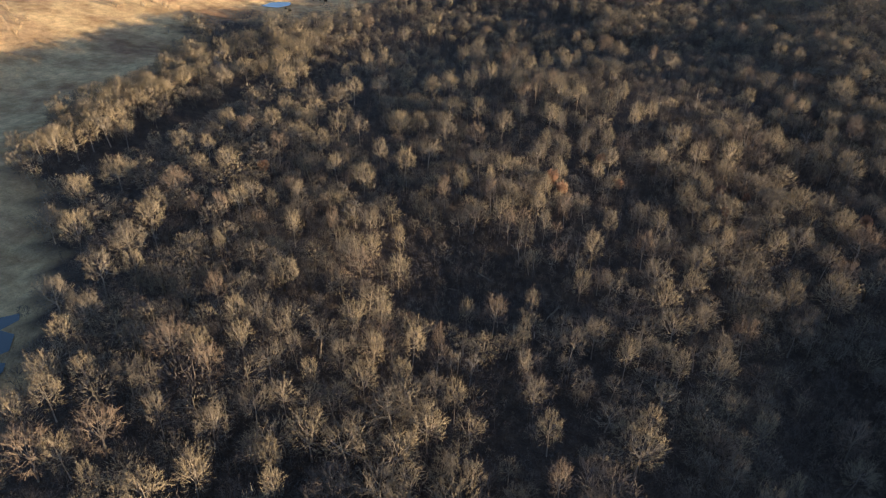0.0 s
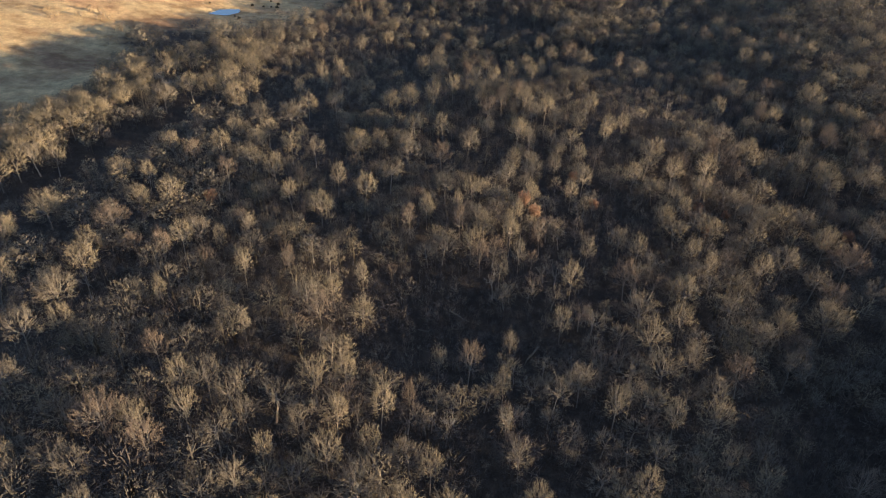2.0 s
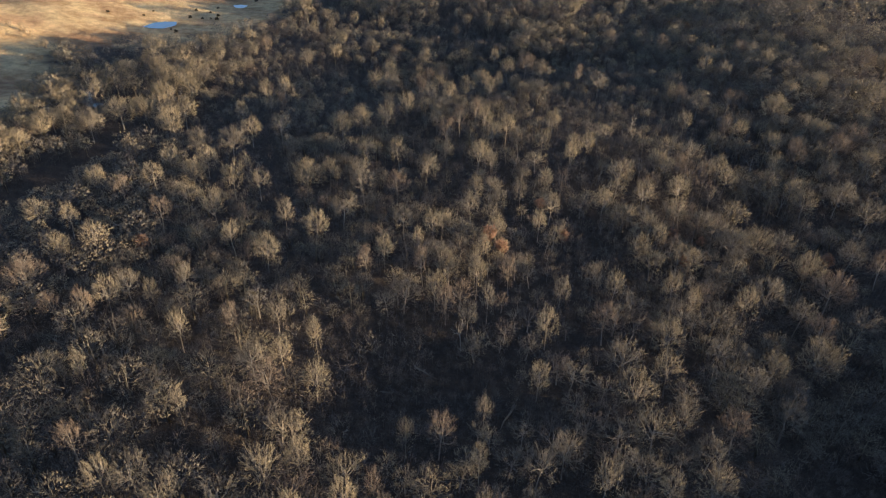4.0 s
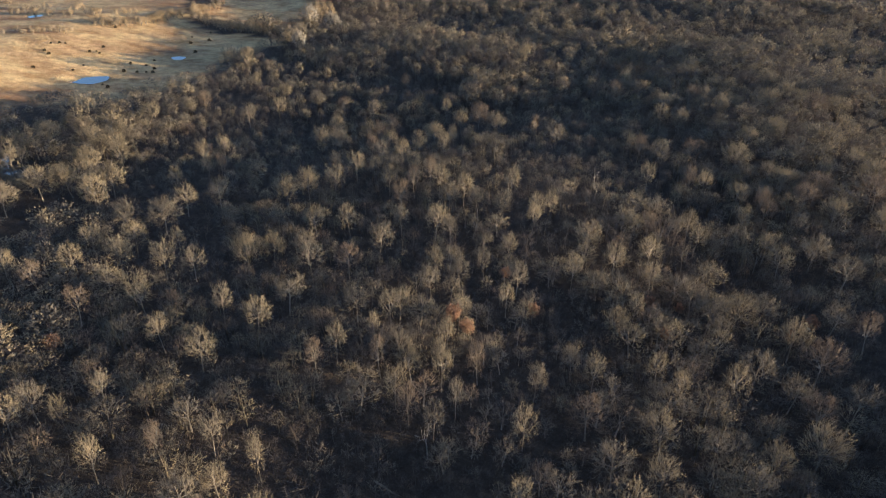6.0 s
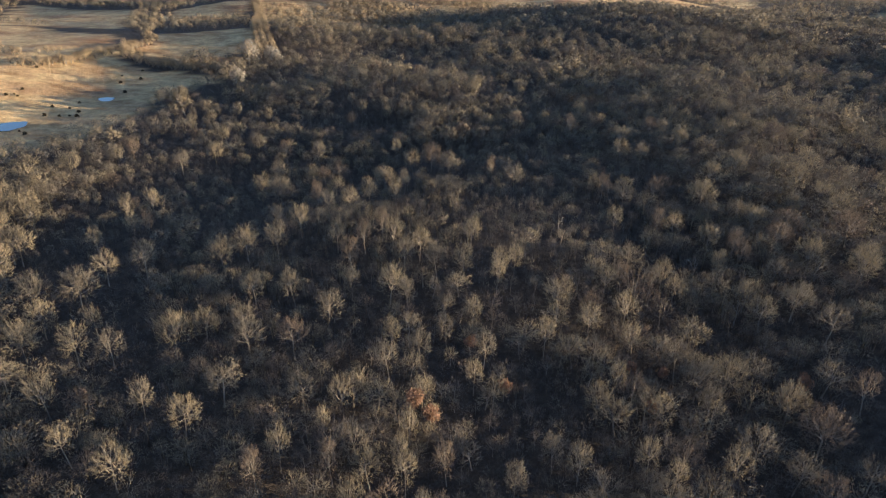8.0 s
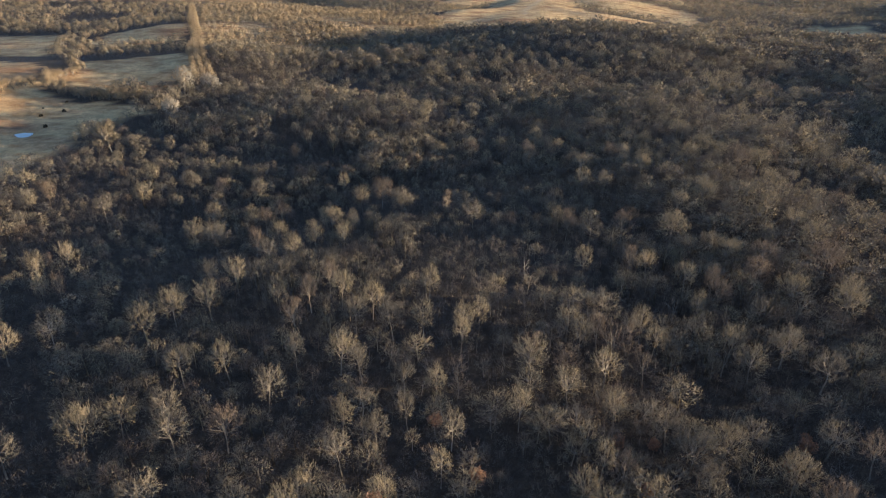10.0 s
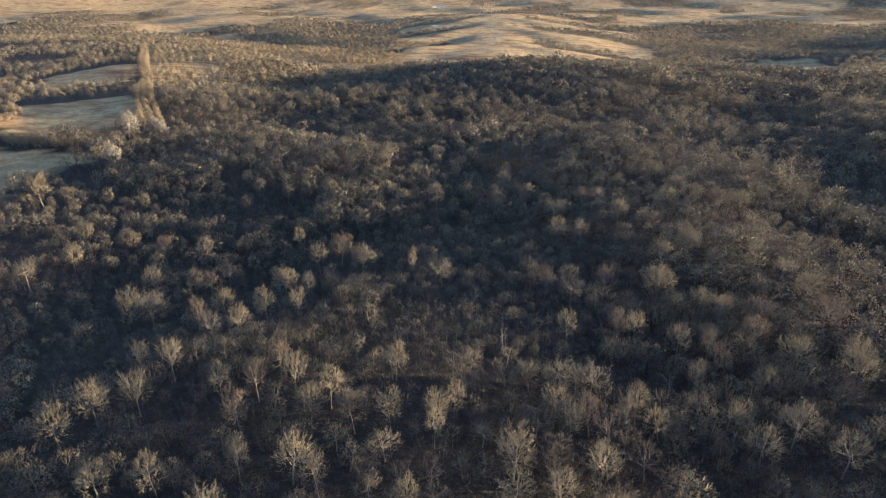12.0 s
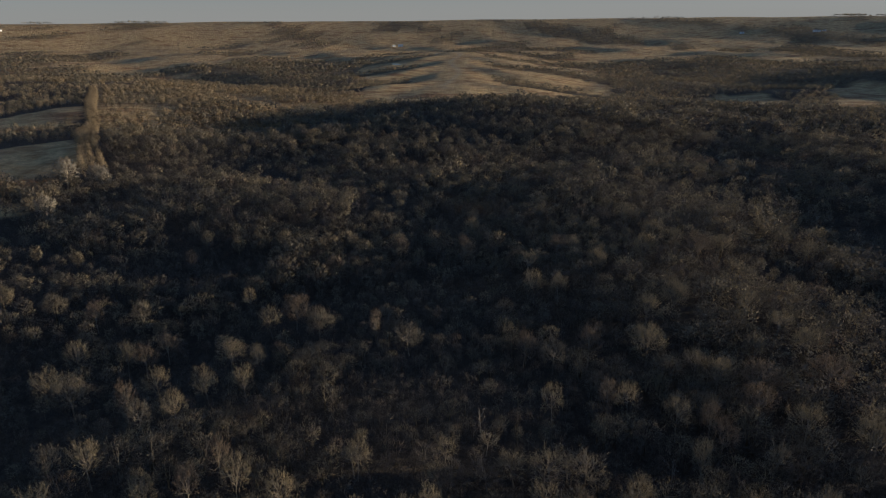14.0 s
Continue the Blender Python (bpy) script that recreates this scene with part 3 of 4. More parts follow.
STAND_J = [(-286, 305, 15), (-257, 301, 11.9), (-257, 310, 12.1), (-251, 315, 12.1), (-245, 335, 15), (-227, 312, 11.5), (-226, 323, 8.9), (-196, 314, 9.6),
           (-189, 330, 11.7), (-159, 342, 8), (-149, 312, 10.2), (-134, 311, 7.9), (-128, 310, 7.7), (-125, 319, 8), (-101, 306, 10.8), (-95, 330, 9.9),
           (-91, 300, 5.2), (-88, 335, 12), (-78, 323, 11.3), (-59, 318, 5.4), (-49, 309, 10.4), (-16, 302, 6.7), (3, 304, 8.7), (20, 305, 14.2), (26, 326, 11.7),
           (37, 333, 12.2), (43, 322, 9.8), (51, 304, 7.5), (59, 328, 10.3), (63, 316, 10), (67, 306, 13.6)]
STAND_K = [(-222, 359, 11.1), (-197, 352, 12.6), (-191, 391, 6.9), (-176, 347, 11.9), (-174, 412, 10), (-144, 343, 8.9), (-144, 412, 8.3), (-143, 389, 7.7),
           (-128, 406, 8), (-109, 410, 13.2), (-108, 351, 6.5), (-78, 405, 7.7), (-56, 397, 9.9), (-30, 394, 9.7), (-26, 420, 10.6), (-7, 367, 11),
           (-7, 346, 10.2), (1, 344, 8.1), (7, 384, 9.5), (13, 385, 8.8), (19, 366, 11.2), (26, 407, 12.9), (35, 424, 15), (40, 377, 14.2), (47, 420, 15),
           (51, 401, 15), (55, 391, 15), (61, 375, 14.5), (71, 379, 14.8), (108, 402, 15), (108, 384, 15)]
STAND_L = [(-194, 469, 13.5), (-177, 436, 15), (-169, 507, 14.3), (-160, 552, 15), (-145, 451, 15), (-141, 468, 12.8), (-131, 492, 15), (-113, 466, 15),
           (-111, 552, 11.5), (-107, 504, 13.7), (-99, 455, 15), (-88, 445, 14.5), (-61, 518, 13.9), (-24, 437, 8.4), (1, 479, 12.7), (3, 443, 14.3),
           (22, 572, 15), (32, 465, 15), (44, 568, 15), (47, 430, 15), (50, 453, 15), (59, 507, 15), (75, 443, 15), (80, 490, 15), (98, 425, 15), (102, 464, 15),
           (105, 440, 15), (120, 527, 15), (132, 500, 15), (142, 433, 15), (143, 463, 15)]
# hollows with little but brush in them: centre and half widths
HOLLOWS = [(-63, 123, 18, 22), (-38, 128, 12, 9), (-27, 180, 13, 20), (28, 122, 13, 20), (-86, 90, 11, 8), (-139, 96, 11, 9), (-15, 173, 10, 9), (-200, 299, 12, 30),
           (-143, 389, 34, 22), (-49, 285, 20, 12), (-9, 224, 9, 7), (-141, 260, 16, 14), (-103, 240, 16, 9), (-67, 271, 14, 8), (-30, 242, 10, 7), (3, 258, 12, 9),
           (-172, 318, 16, 12), (39, 195, 12, 10), (14, 225, 9, 8), (-177, 218, 14, 16), (-35, 87, 9, 8)]
# patches lowered or raised (one along the creek) to place shade and sun: centre, half widths, change in size
STOREYS = [(-42, 290, 24, 26, -0.42), (-62, 326, 34, 20, -0.40), (-20, 272, 24, 16, -0.38), (-38, 167, 14, 15, -0.40), (-41, 190, 15, 13, -0.40), (-76, 345, 46, 22, -0.38),
           (-34, 149, 17, 11, -0.40), (4, 152, 16, 22, 0.25), (14, 288, 18, 34, 0.25), (48, 326, 20, 26, 0.2), (-26, 76, 13, 11, -0.40), (-8, 88, 14, 9, -0.35), (-118, 280, 22, 15, -0.35),
           (-176, 282, 28, 22, -0.38), (-182, 226, 20, 30, -0.45), (-188, 262, 26, 18, -0.42), (-240, 256, 26, 45, 0.25), (-130, 206, 30, 12, 0.12), (-150, 330, 60, 30, -0.22), (-95, 290, 30, 25, -0.2), (-142, 88, 30, 26, 0.32), (-102, 60, 26, 22, 0.32), (-92, 128, 16, 30, -0.25), (-62, 100, 14, 26, -0.2), (-190, 395, 42, 30, -0.35), (5, 415, 45, 30, 0.15), (-42, 118, 20, 22, -0.3),
           (95, 372, 22, 30, -0.35), (100, 545, 120, 20, 0.35), (90, 610, 120, 40, -0.35), (-215, 400, 45, 40, -0.35), (-206, 598, 60, 50, -0.3)]
marked = np.array(STAND_A + STAND_B + STAND_C + STAND_D + STAND_E + STAND_F + STAND_G + STAND_H + STAND_I + STAND_J + STAND_K + STAND_L, float)


def east_side(y):
    """How far the wood is built tree by tree."""
    return np.interp(y, (0, 20, 60, 100, 140, 180, 220, 260, 900), (-62, -48, 17, 44, 48, 58, 72, 92, 455))


def in_hollow(x, y):
    return np.any([((x - hx) / rx) ** 2 + ((y - hy) / ry) ** 2 < 1 for hx, hy, rx, ry in HOLLOWS], axis=0)


def storey(x, y):
    """How tall the wood stands: lower and higher stands, shaped to bring out sun and shade."""
    return 1 + 0.115 * clumps(x * 0.42 + 9, y * 0.42) + sum(d * np.exp(-(((x - cx) / rx) ** 2 + ((y - cy) / ry) ** 2) ** 2) for cx, cy, rx, ry, d in STOREYS)


wx, wy = stand(-330, 560, -30, 960, 5.3)
keep = in_wood(wx, wy) & (wx < east_side(wy)) & (wx > np.interp(wy, (0, 20, 60, 100), (-125, -140, -205, -340))) & (clumps(wx, wy) > -1.9 + 0.5 * PLOT.uniform(-1, 1, wx.shape))
keep &= ~(in_hollow(wx, wy) & (PLOT.uniform(size=wx.shape) < 0.8))
keep &= np.min(np.hypot(wx[:, None] - marked[:, 0], wy[:, None] - marked[:, 1]) - 0.40 * marked[:, 2], axis=1) > 1.3
grand = step(190, 260, near_line(wx, wy, [(-42, 80), (-34, 225)]))       # on the far hill the trees are older and broader
keep &= PLOT.uniform(size=wx.shape) > 0.40 * grand
wx, wy, grand = wx[keep], wy[keep], grand[keep]
cl = clumps(wx, wy)
low = np.interp(wy, (300, 430), (0.74, 0.95))          # near the flight line the tall trees are all named above
w_size = np.clip(np.where(PLOT.uniform(size=wx.shape) < 0.2, PLOT.normal(1.1, 0.10, wx.shape), PLOT.normal(0.80, 0.13, wx.shape)) + 0.09 * cl, 0.5, 1.35)
w_size *= np.clip(storey(wx, wy), 0.64, 1.28) * np.where(in_hollow(wx, wy), 0.6, 1.0) * np.where(wx < -190, 0.92, 1.0)
w_tall = (w_size * low) ** 0.8 * PLOT.uniform(0.88, 1.1, len(wx)) * (1 + grand * PLOT.uniform(-0.28, 0.38, len(wx)))
w_size *= 1 + 0.30 * grand
tall_marked = (11.6 + 1.4 * np.minimum(marked[:, 2] / 8.5, 1.6)) / 11.9
wx, wy = np.r_[wx, marked[:, 0]], np.r_[wy, marked[:, 1]]
w_size, w_tall = np.r_[w_size, marked[:, 2] / 9.4], np.r_[w_tall, tall_marked * PLOT.uniform(0.95, 1.05, len(marked))]
near = near_line(wx, wy, [(-42, 80), (-34, 225)])
emergent = np.arange(len(wx)) >= len(wx) - len(marked)
order = np.argsort(near - 60 * emergent)
wx, wy, w_size, w_tall, near, emergent = wx[order], wy[order], w_size[order], w_tall[order], near[order], emergent[order]
w_z = height(wx, wy)


def scatter(name, templates, where, label, category, mats, shares):
    """A wood: one mesh of many trees, each turned, scaled and tinted its own way."""
    x, y, z, s, *own = where
    n = len(x)
    kind, tint = PLOT.integers(0, len(templates), n), PLOT.choice(len(mats), n, p=shares)
    tall = own[0] if own else s ** 0.8 * PLOT.uniform(0.88, 1.1, n)
    blocks, index, ways = [], [], []
    for k, tpl in enumerate(templates):
        me_ = np.where(kind == k)[0]
        if not len(me_):
            continue
        a = PLOT.uniform(0, math.tau, len(me_))
        c, sn = np.cos(a)[:, None, None], np.sin(a)[:, None, None]
        sc = s[me_][:, None, None]
        px, py, pz = tpl[None, :, :, 0], tpl[None, :, :, 1], tpl[None, :, :, 2]
        blocks.append(np.stack([(px * c - py * sn) * sc + x[me_][:, None, None], (px * sn + py * c) * sc + y[me_][:, None, None],
                                pz * tall[me_][:, None, None] + z[me_][:, None, None] - 0.1], -1).reshape(-1, 3, 3))
        index.append(np.repeat(tint[me_], len(tpl)))
        o = outward(tpl)[None]
        c, sn = c[:, :, 0], sn[:, :, 0]
        ways.append(np.stack([o[:, :, 0] * c - o[:, :, 1] * sn, o[:, :, 0] * sn + o[:, :, 1] * c, o[:, :, 2] + 0 * c], -1).reshape(-1, 3))
    me = mesh_of(name, np.concatenate(blocks), mats, np.concatenate(index), np.concatenate(ways))
    return tagged(new(name, me), label, category, kind="stuff")


# the trees that the flight passes nearest, each a thing of its own: three hundred tall ones, three hundred young
SINGLE = 300
BARE, BROAD = [], 8                              # eight slim forms, then four broad ones
for k in range(12):
    if k < BROAD:
        wood, twigs = grow(100 + k, 11.9, 4.5, 9, 6, 1900, 0.056, 0.70)
    else:
        wood, twigs = grow(100 + k, 11.9, 6.2, 13, 7, 3200, 0.058, 0.74)
    # more tan here: the sun on tall crowns put into twig colour
    mat = (TWIG_TAN, TWIG_GREY, TWIG_TAN, TWIG_RED, TWIG_TAN, TWIG_GREY)[k % 6]
    BARE.append((mesh_of("trunk", wood, [BARK]), mesh_of("crown", twigs, [mat], facing=0.6 * outward(twigs))))
YOUNG = []                                       # slimmer, lower trees that fill the wood between the tall ones
for k in range(8):
    wood, twigs = grow(140 + k, 11.9, 4.6, 7, 4, 1300, 0.060, 0.74)
    mat = (TWIG_GREY, BRUSH, TWIG_GREY, TWIG_TAN, TWIG_RED, TWIG_GREY, BRUSH, TWIG_TAN)[k]
    YOUNG.append((mesh_of("trunk", wood, [BARK]), mesh_of("crown", twigs, [mat], facing=0.6 * outward(twigs))))


def single_tree(name, k, v, s, forms, tones, words, group, first):
    """The tree at place k of the wood, as a thing of its own, in form v."""
    m = pose(wx[k], wy[k], w_z[k] - 0.1, 0, 0, PLOT.uniform(0, 360))
    if v not in first:
        tree = new(name)
        part("trunk", forms[v][0], tree)
        part("crown", forms[v][1], tree, "fine bare twigs")
        tagged(tree, words(tones[v]), "tree", group)
        tree.matrix_basis = m
        first[v] = tree
    else:
        tree = copy_thing(first[v], m)
    tree.scale = (s, s, float(w_tall[k]))


tall_ones = [k for k in range(len(wx)) if emergent[k]][:SINGLE]
young_ones = [k for k in range(len(wx)) if not emergent[k]][:SINGLE]
made_tall, made_young = {}, {}
for k in tall_ones:
    broad = w_size[k] > 1.18
    v = int(PLOT.integers(BROAD, 12) if broad else PLOT.integers(0, BROAD))
    single_tree("bare_tree", k, v, float(w_size[k]) * (4.5 / 6.2 if broad else 1), BARE, ("tan", "grey-brown", "tan", "reddish-brown", "tan", "grey-brown") * 2,
                (lambda tone: f"broad leafless {tone} deciduous tree above dense winter woodland") if broad else (lambda tone: f"tall leafless {tone} deciduous tree in dense winter woodland"),
                "trees of the wood", made_tall)
for k in young_ones:
    single_tree("young_tree", k, int(PLOT.integers(0, 8)), float(w_size[k]), YOUNG, ("grey-brown", "dull grey", "grey-brown", "tan", "reddish-brown", "grey-brown", "dull grey", "tan"),
                lambda tone: f"young leafless {tone} tree between taller ones", "young trees of the wood", made_young)
alone = np.zeros(len(wx), bool)
alone[tall_ones + young_ones] = True


def those(mask):
    return wx[mask], wy[mask], w_z[mask], w_size[mask], w_tall[mask]


MIXED, SHARES = [TWIG_GREY, TWIG_TAN, TWIG_RED, BRUSH], [0.46, 0.36, 0.05, 0.13]
tpl_a = [np.concatenate([grow(200 + k, 11.8, 4.2, 4, 1, 6, 0.06, 0.6, sides=3)[0], puff(200 + k, 11.8, 4.6, 470, 0.115, 0.68)]) for k in range(8)]
tpl_b = [puff(300 + k, 11.8, 4.55, 240, 0.32, 0.64) for k in range(8)]
tpl_c = [puff(400 + k, 11.6, 4.55, 150, 0.44, 0.65, 0.4) for k in range(8)]
tpl_d = [puff(500 + k, 11.4, 4.8, 32, 1.1, 1.1, 0.6) for k in range(8)]
tpl_t = [np.concatenate([grow(220 + k, 11.9, 4.3, 6, 2, 6, 0.06, 0.6, sides=3)[0], puff(220 + k, 11.9, 4.7, 1500, 0.085, 0.5)]) for k in range(6)]
# tan share raised, so the colour carries sunlight on these crowns
scatter("tall_woodland", tpl_t, those(~alone & emergent & (near < 230)), "tall broad-crowned leafless trees above the wood", "woods", MIXED, [0.30, 0.60, 0.06, 0.04])
scatter("woodland", tpl_a, those(~alone & (near < 105) & ~emergent), "dense leafless brown winter woodland", "woods", MIXED, SHARES)
scatter("hillside_woodland", tpl_b, those((near >= 105) & (near < 270) & ~(emergent & (near < 230)) & ~alone), "leafless brown woodland on a gentle hill", "woods", MIXED, SHARES)
scatter("crest_woodland", tpl_c, those((near >= 270) & (near < 520)), "leafless woodland rising to the hill crest", "woods", MIXED, SHARES)
scatter("far_slope_woodland", tpl_d, those(near >= 520), "leafless woodland beyond the hill crest", "woods", MIXED, SHARES)

# small trees and brush that fill the gaps between the tall ones
tpl_e = [puff(600 + k, 6.2, 2.5, 56, 0.12, 1.1) for k in range(8)]


def understorey(name, x0, x1, y0, y1, gap, close, label):
    x, y = stand(x0, x1, y0, y1, gap)
    inner = near_line(x, y, [(-42, 60), (-34, 260)]) < 95
    ok = in_wood(x, y) & (x < east_side(y)) & (inner == close) & (PLOT.uniform(size=x.shape) < 0.92)
    x, y = x[ok], y[ok]
    scatter(name, tpl_e, (x, y, height(x, y), PLOT.uniform(0.55, 1.3, len(x)) * np.clip(storey(x, y), 0.75, 1.15) * (1 if close else 0.9)), label, "undergrowth", [BRUSH, TWIG_RED, TWIG_GREY], [0.68, 0.10, 0.22])


understorey("undergrowth", -145, 62, 28, 356, 3.6, True, "tangled bare brush and saplings between the trees")
understorey("hillside_undergrowth", -260, 200, 28, 480, 5.2, False, "bare brush under the trees of the hill")

hx, hy = stand(-235, 60, 60, 420, 2.8)
keep = in_hollow(hx, hy) & in_wood(hx, hy)
hx, hy = hx[keep], hy[keep]
tpl_k = [puff(630 + k, 5.5, 1.3, 44, 0.07, 1.2, 1.2) for k in range(6)]
scatter("thicket_undergrowth", tpl_k, (hx, hy, height(hx, hy), PLOT.uniform(0.45, 1.0, len(hx))), "grey thicket of thin bare stems in a hollow", "undergrowth", [BRUSH, TWIG_GREY], [0.6, 0.4])

# same wood added unseen beside and behind the flight line, to block low sun
sx, sy = stand(-120, 900, -260, 960, 8.0)
keep = (sx > east_side(sy) + 3) & (sx < east_side(sy) + 290) & in_wood(sx, sy)
sx, sy = sx[keep], sy[keep]
below = near_line(sx, sy, [(10, -10), (-42, 150), (40, 260)]) < 125
# taller round (75, 100), to shade the stands to the west
s_size = PLOT.uniform(0.65, 1.25, len(sx)) * (1 + 0.55 * bell(sx, sy, 75, 100, 28, 50))
tpl_o = [puff(640 + k, 11.6, 4.4, 130, 0.5, 0.9) for k in range(6)]
tpl_h = [puff(650 + k, 11.5, 4.6, 30, 1.5, 1.6) for k in range(6)]
scatter("near_east_woodland", tpl_o, (sx[below], sy[below], height(sx[below], sy[below]), s_size[below]), "bare brown woodland out of view below the flight line", "woods", MIXED, SHARES)
scatter("east_woodland", tpl_h, (sx[~below], sy[~below], height(sx[~below], sy[~below]), s_size[~below]), "bare woodland out of view beside the flight line, added for shade", "woods", MIXED, SHARES)

# ---- woods of the country beyond ----
def country(name, x0, x1, y0, y1, gap, templates, size, label, shares):
    x, y = stand(x0, x1, y0, y1, gap)
    ok = in_wood(x, y) & (x > -150 - 0.80 * y) & (x < 50 + 0.62 * y) & ~((y < 965) & (x > -345)) & (clumps(x * 0.35, y * 0.35) > -1.35)
    ok &= ~inside(x, y, SCRUB) | (PLOT.uniform(size=x.shape) < 0.3)
    x, y = x[ok], y[ok]
    scatter(name, templates, (x, y, height(x, y), size * PLOT.uniform(0.65, 1.25, len(x)) * np.where(inside(x, y, SCRUB), 0.8, 1.0)), label, "woods", [TWIG_GREY, TWIG_TAN, TWIG_LIT_STRAW], shares)


tpl_n = [puff(690 + k, 10.5, 4.8, 210, 0.42, 0.65, 0.4) for k in range(6)]
tpl_f = [puff(700 + k, 10.5, 5.0, 52, 0.95, 1.0, 0.6) for k in range(8)]
tpl_g = [puff(800 + k, 9.5, 7.0, 24, 1.7, 2.4, 0.9) for k in range(8)]
# the lightened straw share pales these woods as haze and sun would
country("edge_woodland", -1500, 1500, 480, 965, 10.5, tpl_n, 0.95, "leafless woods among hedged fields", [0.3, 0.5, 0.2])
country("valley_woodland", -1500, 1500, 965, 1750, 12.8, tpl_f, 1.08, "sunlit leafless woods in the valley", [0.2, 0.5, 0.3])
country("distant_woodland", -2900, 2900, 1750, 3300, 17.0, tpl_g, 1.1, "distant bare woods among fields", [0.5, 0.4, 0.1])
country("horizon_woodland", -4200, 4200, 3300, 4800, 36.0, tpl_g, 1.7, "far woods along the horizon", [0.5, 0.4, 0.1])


bx, by = stand(-660, -140, 690, 1360, 8.6)
keep = inside(bx, by, SCRUB) & (near_line(bx, by, ROW) > 11) & (clumps(bx * 0.55, by * 0.55) > -0.35 + PLOT.uniform(-0.6, 0.6, bx.shape))
bx, by = bx[keep], by[keep]
tpl_m = [puff(750 + k, 8.5, 4.2, 90, 0.62, 0.8, 0.5) for k in range(6)]
# mostly the lightened straw, for the sun on these bushes
scatter("old_field_scrub", tpl_m, (bx, by, height(bx, by), PLOT.uniform(0.5, 1.45, len(bx))), "golden scrub of bare bushes in an old field", "scrub", [TWIG_LIT_STRAW, TWIG_TAN], [0.85, 0.15])


# ---- single trees, the tree row and shrubs in the open ----
def plant(name, meshes, places, label, category, group="", parts=("trunk", "crown")):
    """Copies of one kind of tree at (x, y, size)."""
    made = []
    for k, (x, y, s) in enumerate(places):
        v = k % len(meshes)
        m = pose(x, y, float(height(x, y)) - 0.1, 0, 0, PLOT.uniform(0, 360))
        if k < len(meshes):
            ob = new(name)
            for nm, me in zip(parts, meshes[v]):
                part(nm, me, ob)
            tagged(ob, label, category, group)
            ob.matrix_basis = m
            made.append(ob)
        else:
            ob = copy_thing(made[v], m)
        ob.scale = (s, s, s * PLOT.uniform(0.9, 1.1))


def kinds(seed, count, mats, tall, wide, limbs, forks, twigs, width, long, **more):
    out = []
    for k in range(count):
        wood, tw = grow(seed + k, tall, wide, limbs, forks, twigs, width, long, **more)
        out.append((mesh_of("trunk", wood, [mats[0]]), mesh_of("crown", tw, [mats[1]], facing=outward(tw))))
    return out


def thicket(seed, tall, wide, twigs, width, long):
    rng = np.random.default_rng(seed)
    stems = []
    for k in range(5):
        a = k * 1.26 + rng.uniform(-0.3, 0.3)
        e = np.array([math.cos(a) * wide * 0.55, math.sin(a) * wide * 0.55, tall * rng.uniform(0.6, 0.85)])
        stems.append(tube(np.array([e * 0.05 * np.array([1, 1, 0]), e * np.array([0.4, 0.4, 0.5]), e]), [0.14, 0.09, 0.03], 3))
    heart, size = np.array([0, 0, tall * 0.48]), np.array([wide, wide, tall * 0.5])
    d = unit(rng.normal(size=(twigs, 3)) + np.array([0, 0, 0.2]))
    lobes = unit(rng.normal(size=(5, 3)))
    base = heart + d * size * (0.72 + 0.28 * np.max(np.clip(d @ lobes.T, 0, 1) ** 3, 1, keepdims=True)) * rng.uniform(0.35, 0.9, (twigs, 1))
    tip = base + unit(d + rng.normal(0, 0.6, (twigs, 3)) + np.array([0, 0, 0.5])) * long * rng.uniform(0.5, 1.2, (twigs, 1))
    tris = blades(rng, base, tip, width * rng.uniform(0.6, 1.4, twigs))
    return mesh_of("stems", np.concatenate(stems), [BARK]), mesh_of("crown", tris, [TWIG_LIT_STRAW], facing=outward(tris))


row_places = []
for (ax, ay), (bx_, by_) in zip(ROW[:-1], ROW[1:]):
    run = math.hypot(bx_ - ax, by_ - ay)
    nx_, ny_ = (by_ - ay) / run, (ax - bx_) / run
    for k in range(int(run / 7.5)):
        u = k * 7.5 / run
        half = float(np.interp(ay + (by_ - ay) * u, (560, 780), (6.0, 2.8)))
        for side in (-half, 0.0, half):
            row_places.append((ax + (bx_ - ax) * u + nx_ * side + PLOT.uniform(-1.5, 1.5), ay + (by_ - ay) * u + ny_ * side + PLOT.uniform(-1.5, 1.5), PLOT.uniform(0.8, 1.1)))
plant("row_tree", [thicket(900 + k, 12.5, 4.2, 420, 0.22, 0.95) for k in range(5)], row_places,
      "slim leafless tree in a straight fence row", "tree", "trees of the fence row", ("stems", "crown"))

plant("pale_tree", kinds(920, 3, (BARK, TWIG_PALE), 13.5, 5.2, 8, 5, 2200, 0.11, 0.75), [(-268, 524, 1.6), (-246, 463, 1.2), (-255, 536, 1.15), (-248, 531, 1.0)],
      "pale leafless tree standing at the wood's edge", "tree", "pale trees")
plant("pale_tree", kinds(925, 2, (DEAD_WOOD, DEAD_WOOD), 13.5, 4.4, 8, 6, 900, 0.05, 0.65), [(-99, 129, 0.8), (-43, 91, 0.7)],
      "pale-barked leafless tree among brown trees", "tree", "pale-barked trees")
plant("edge_tree", kinds(930, 3, (BARK, TWIG_TAN), 12.0, 4.8, 8, 5, 1000, 0.13, 0.85), [(-246, 399, 1.55), (-252, 406, 1.3), (-262, 424, 1.0), (-270, 414, 0.8)],
      "broad tan leafless tree at the meadow's edge", "tree", "trees at the meadow's edge")
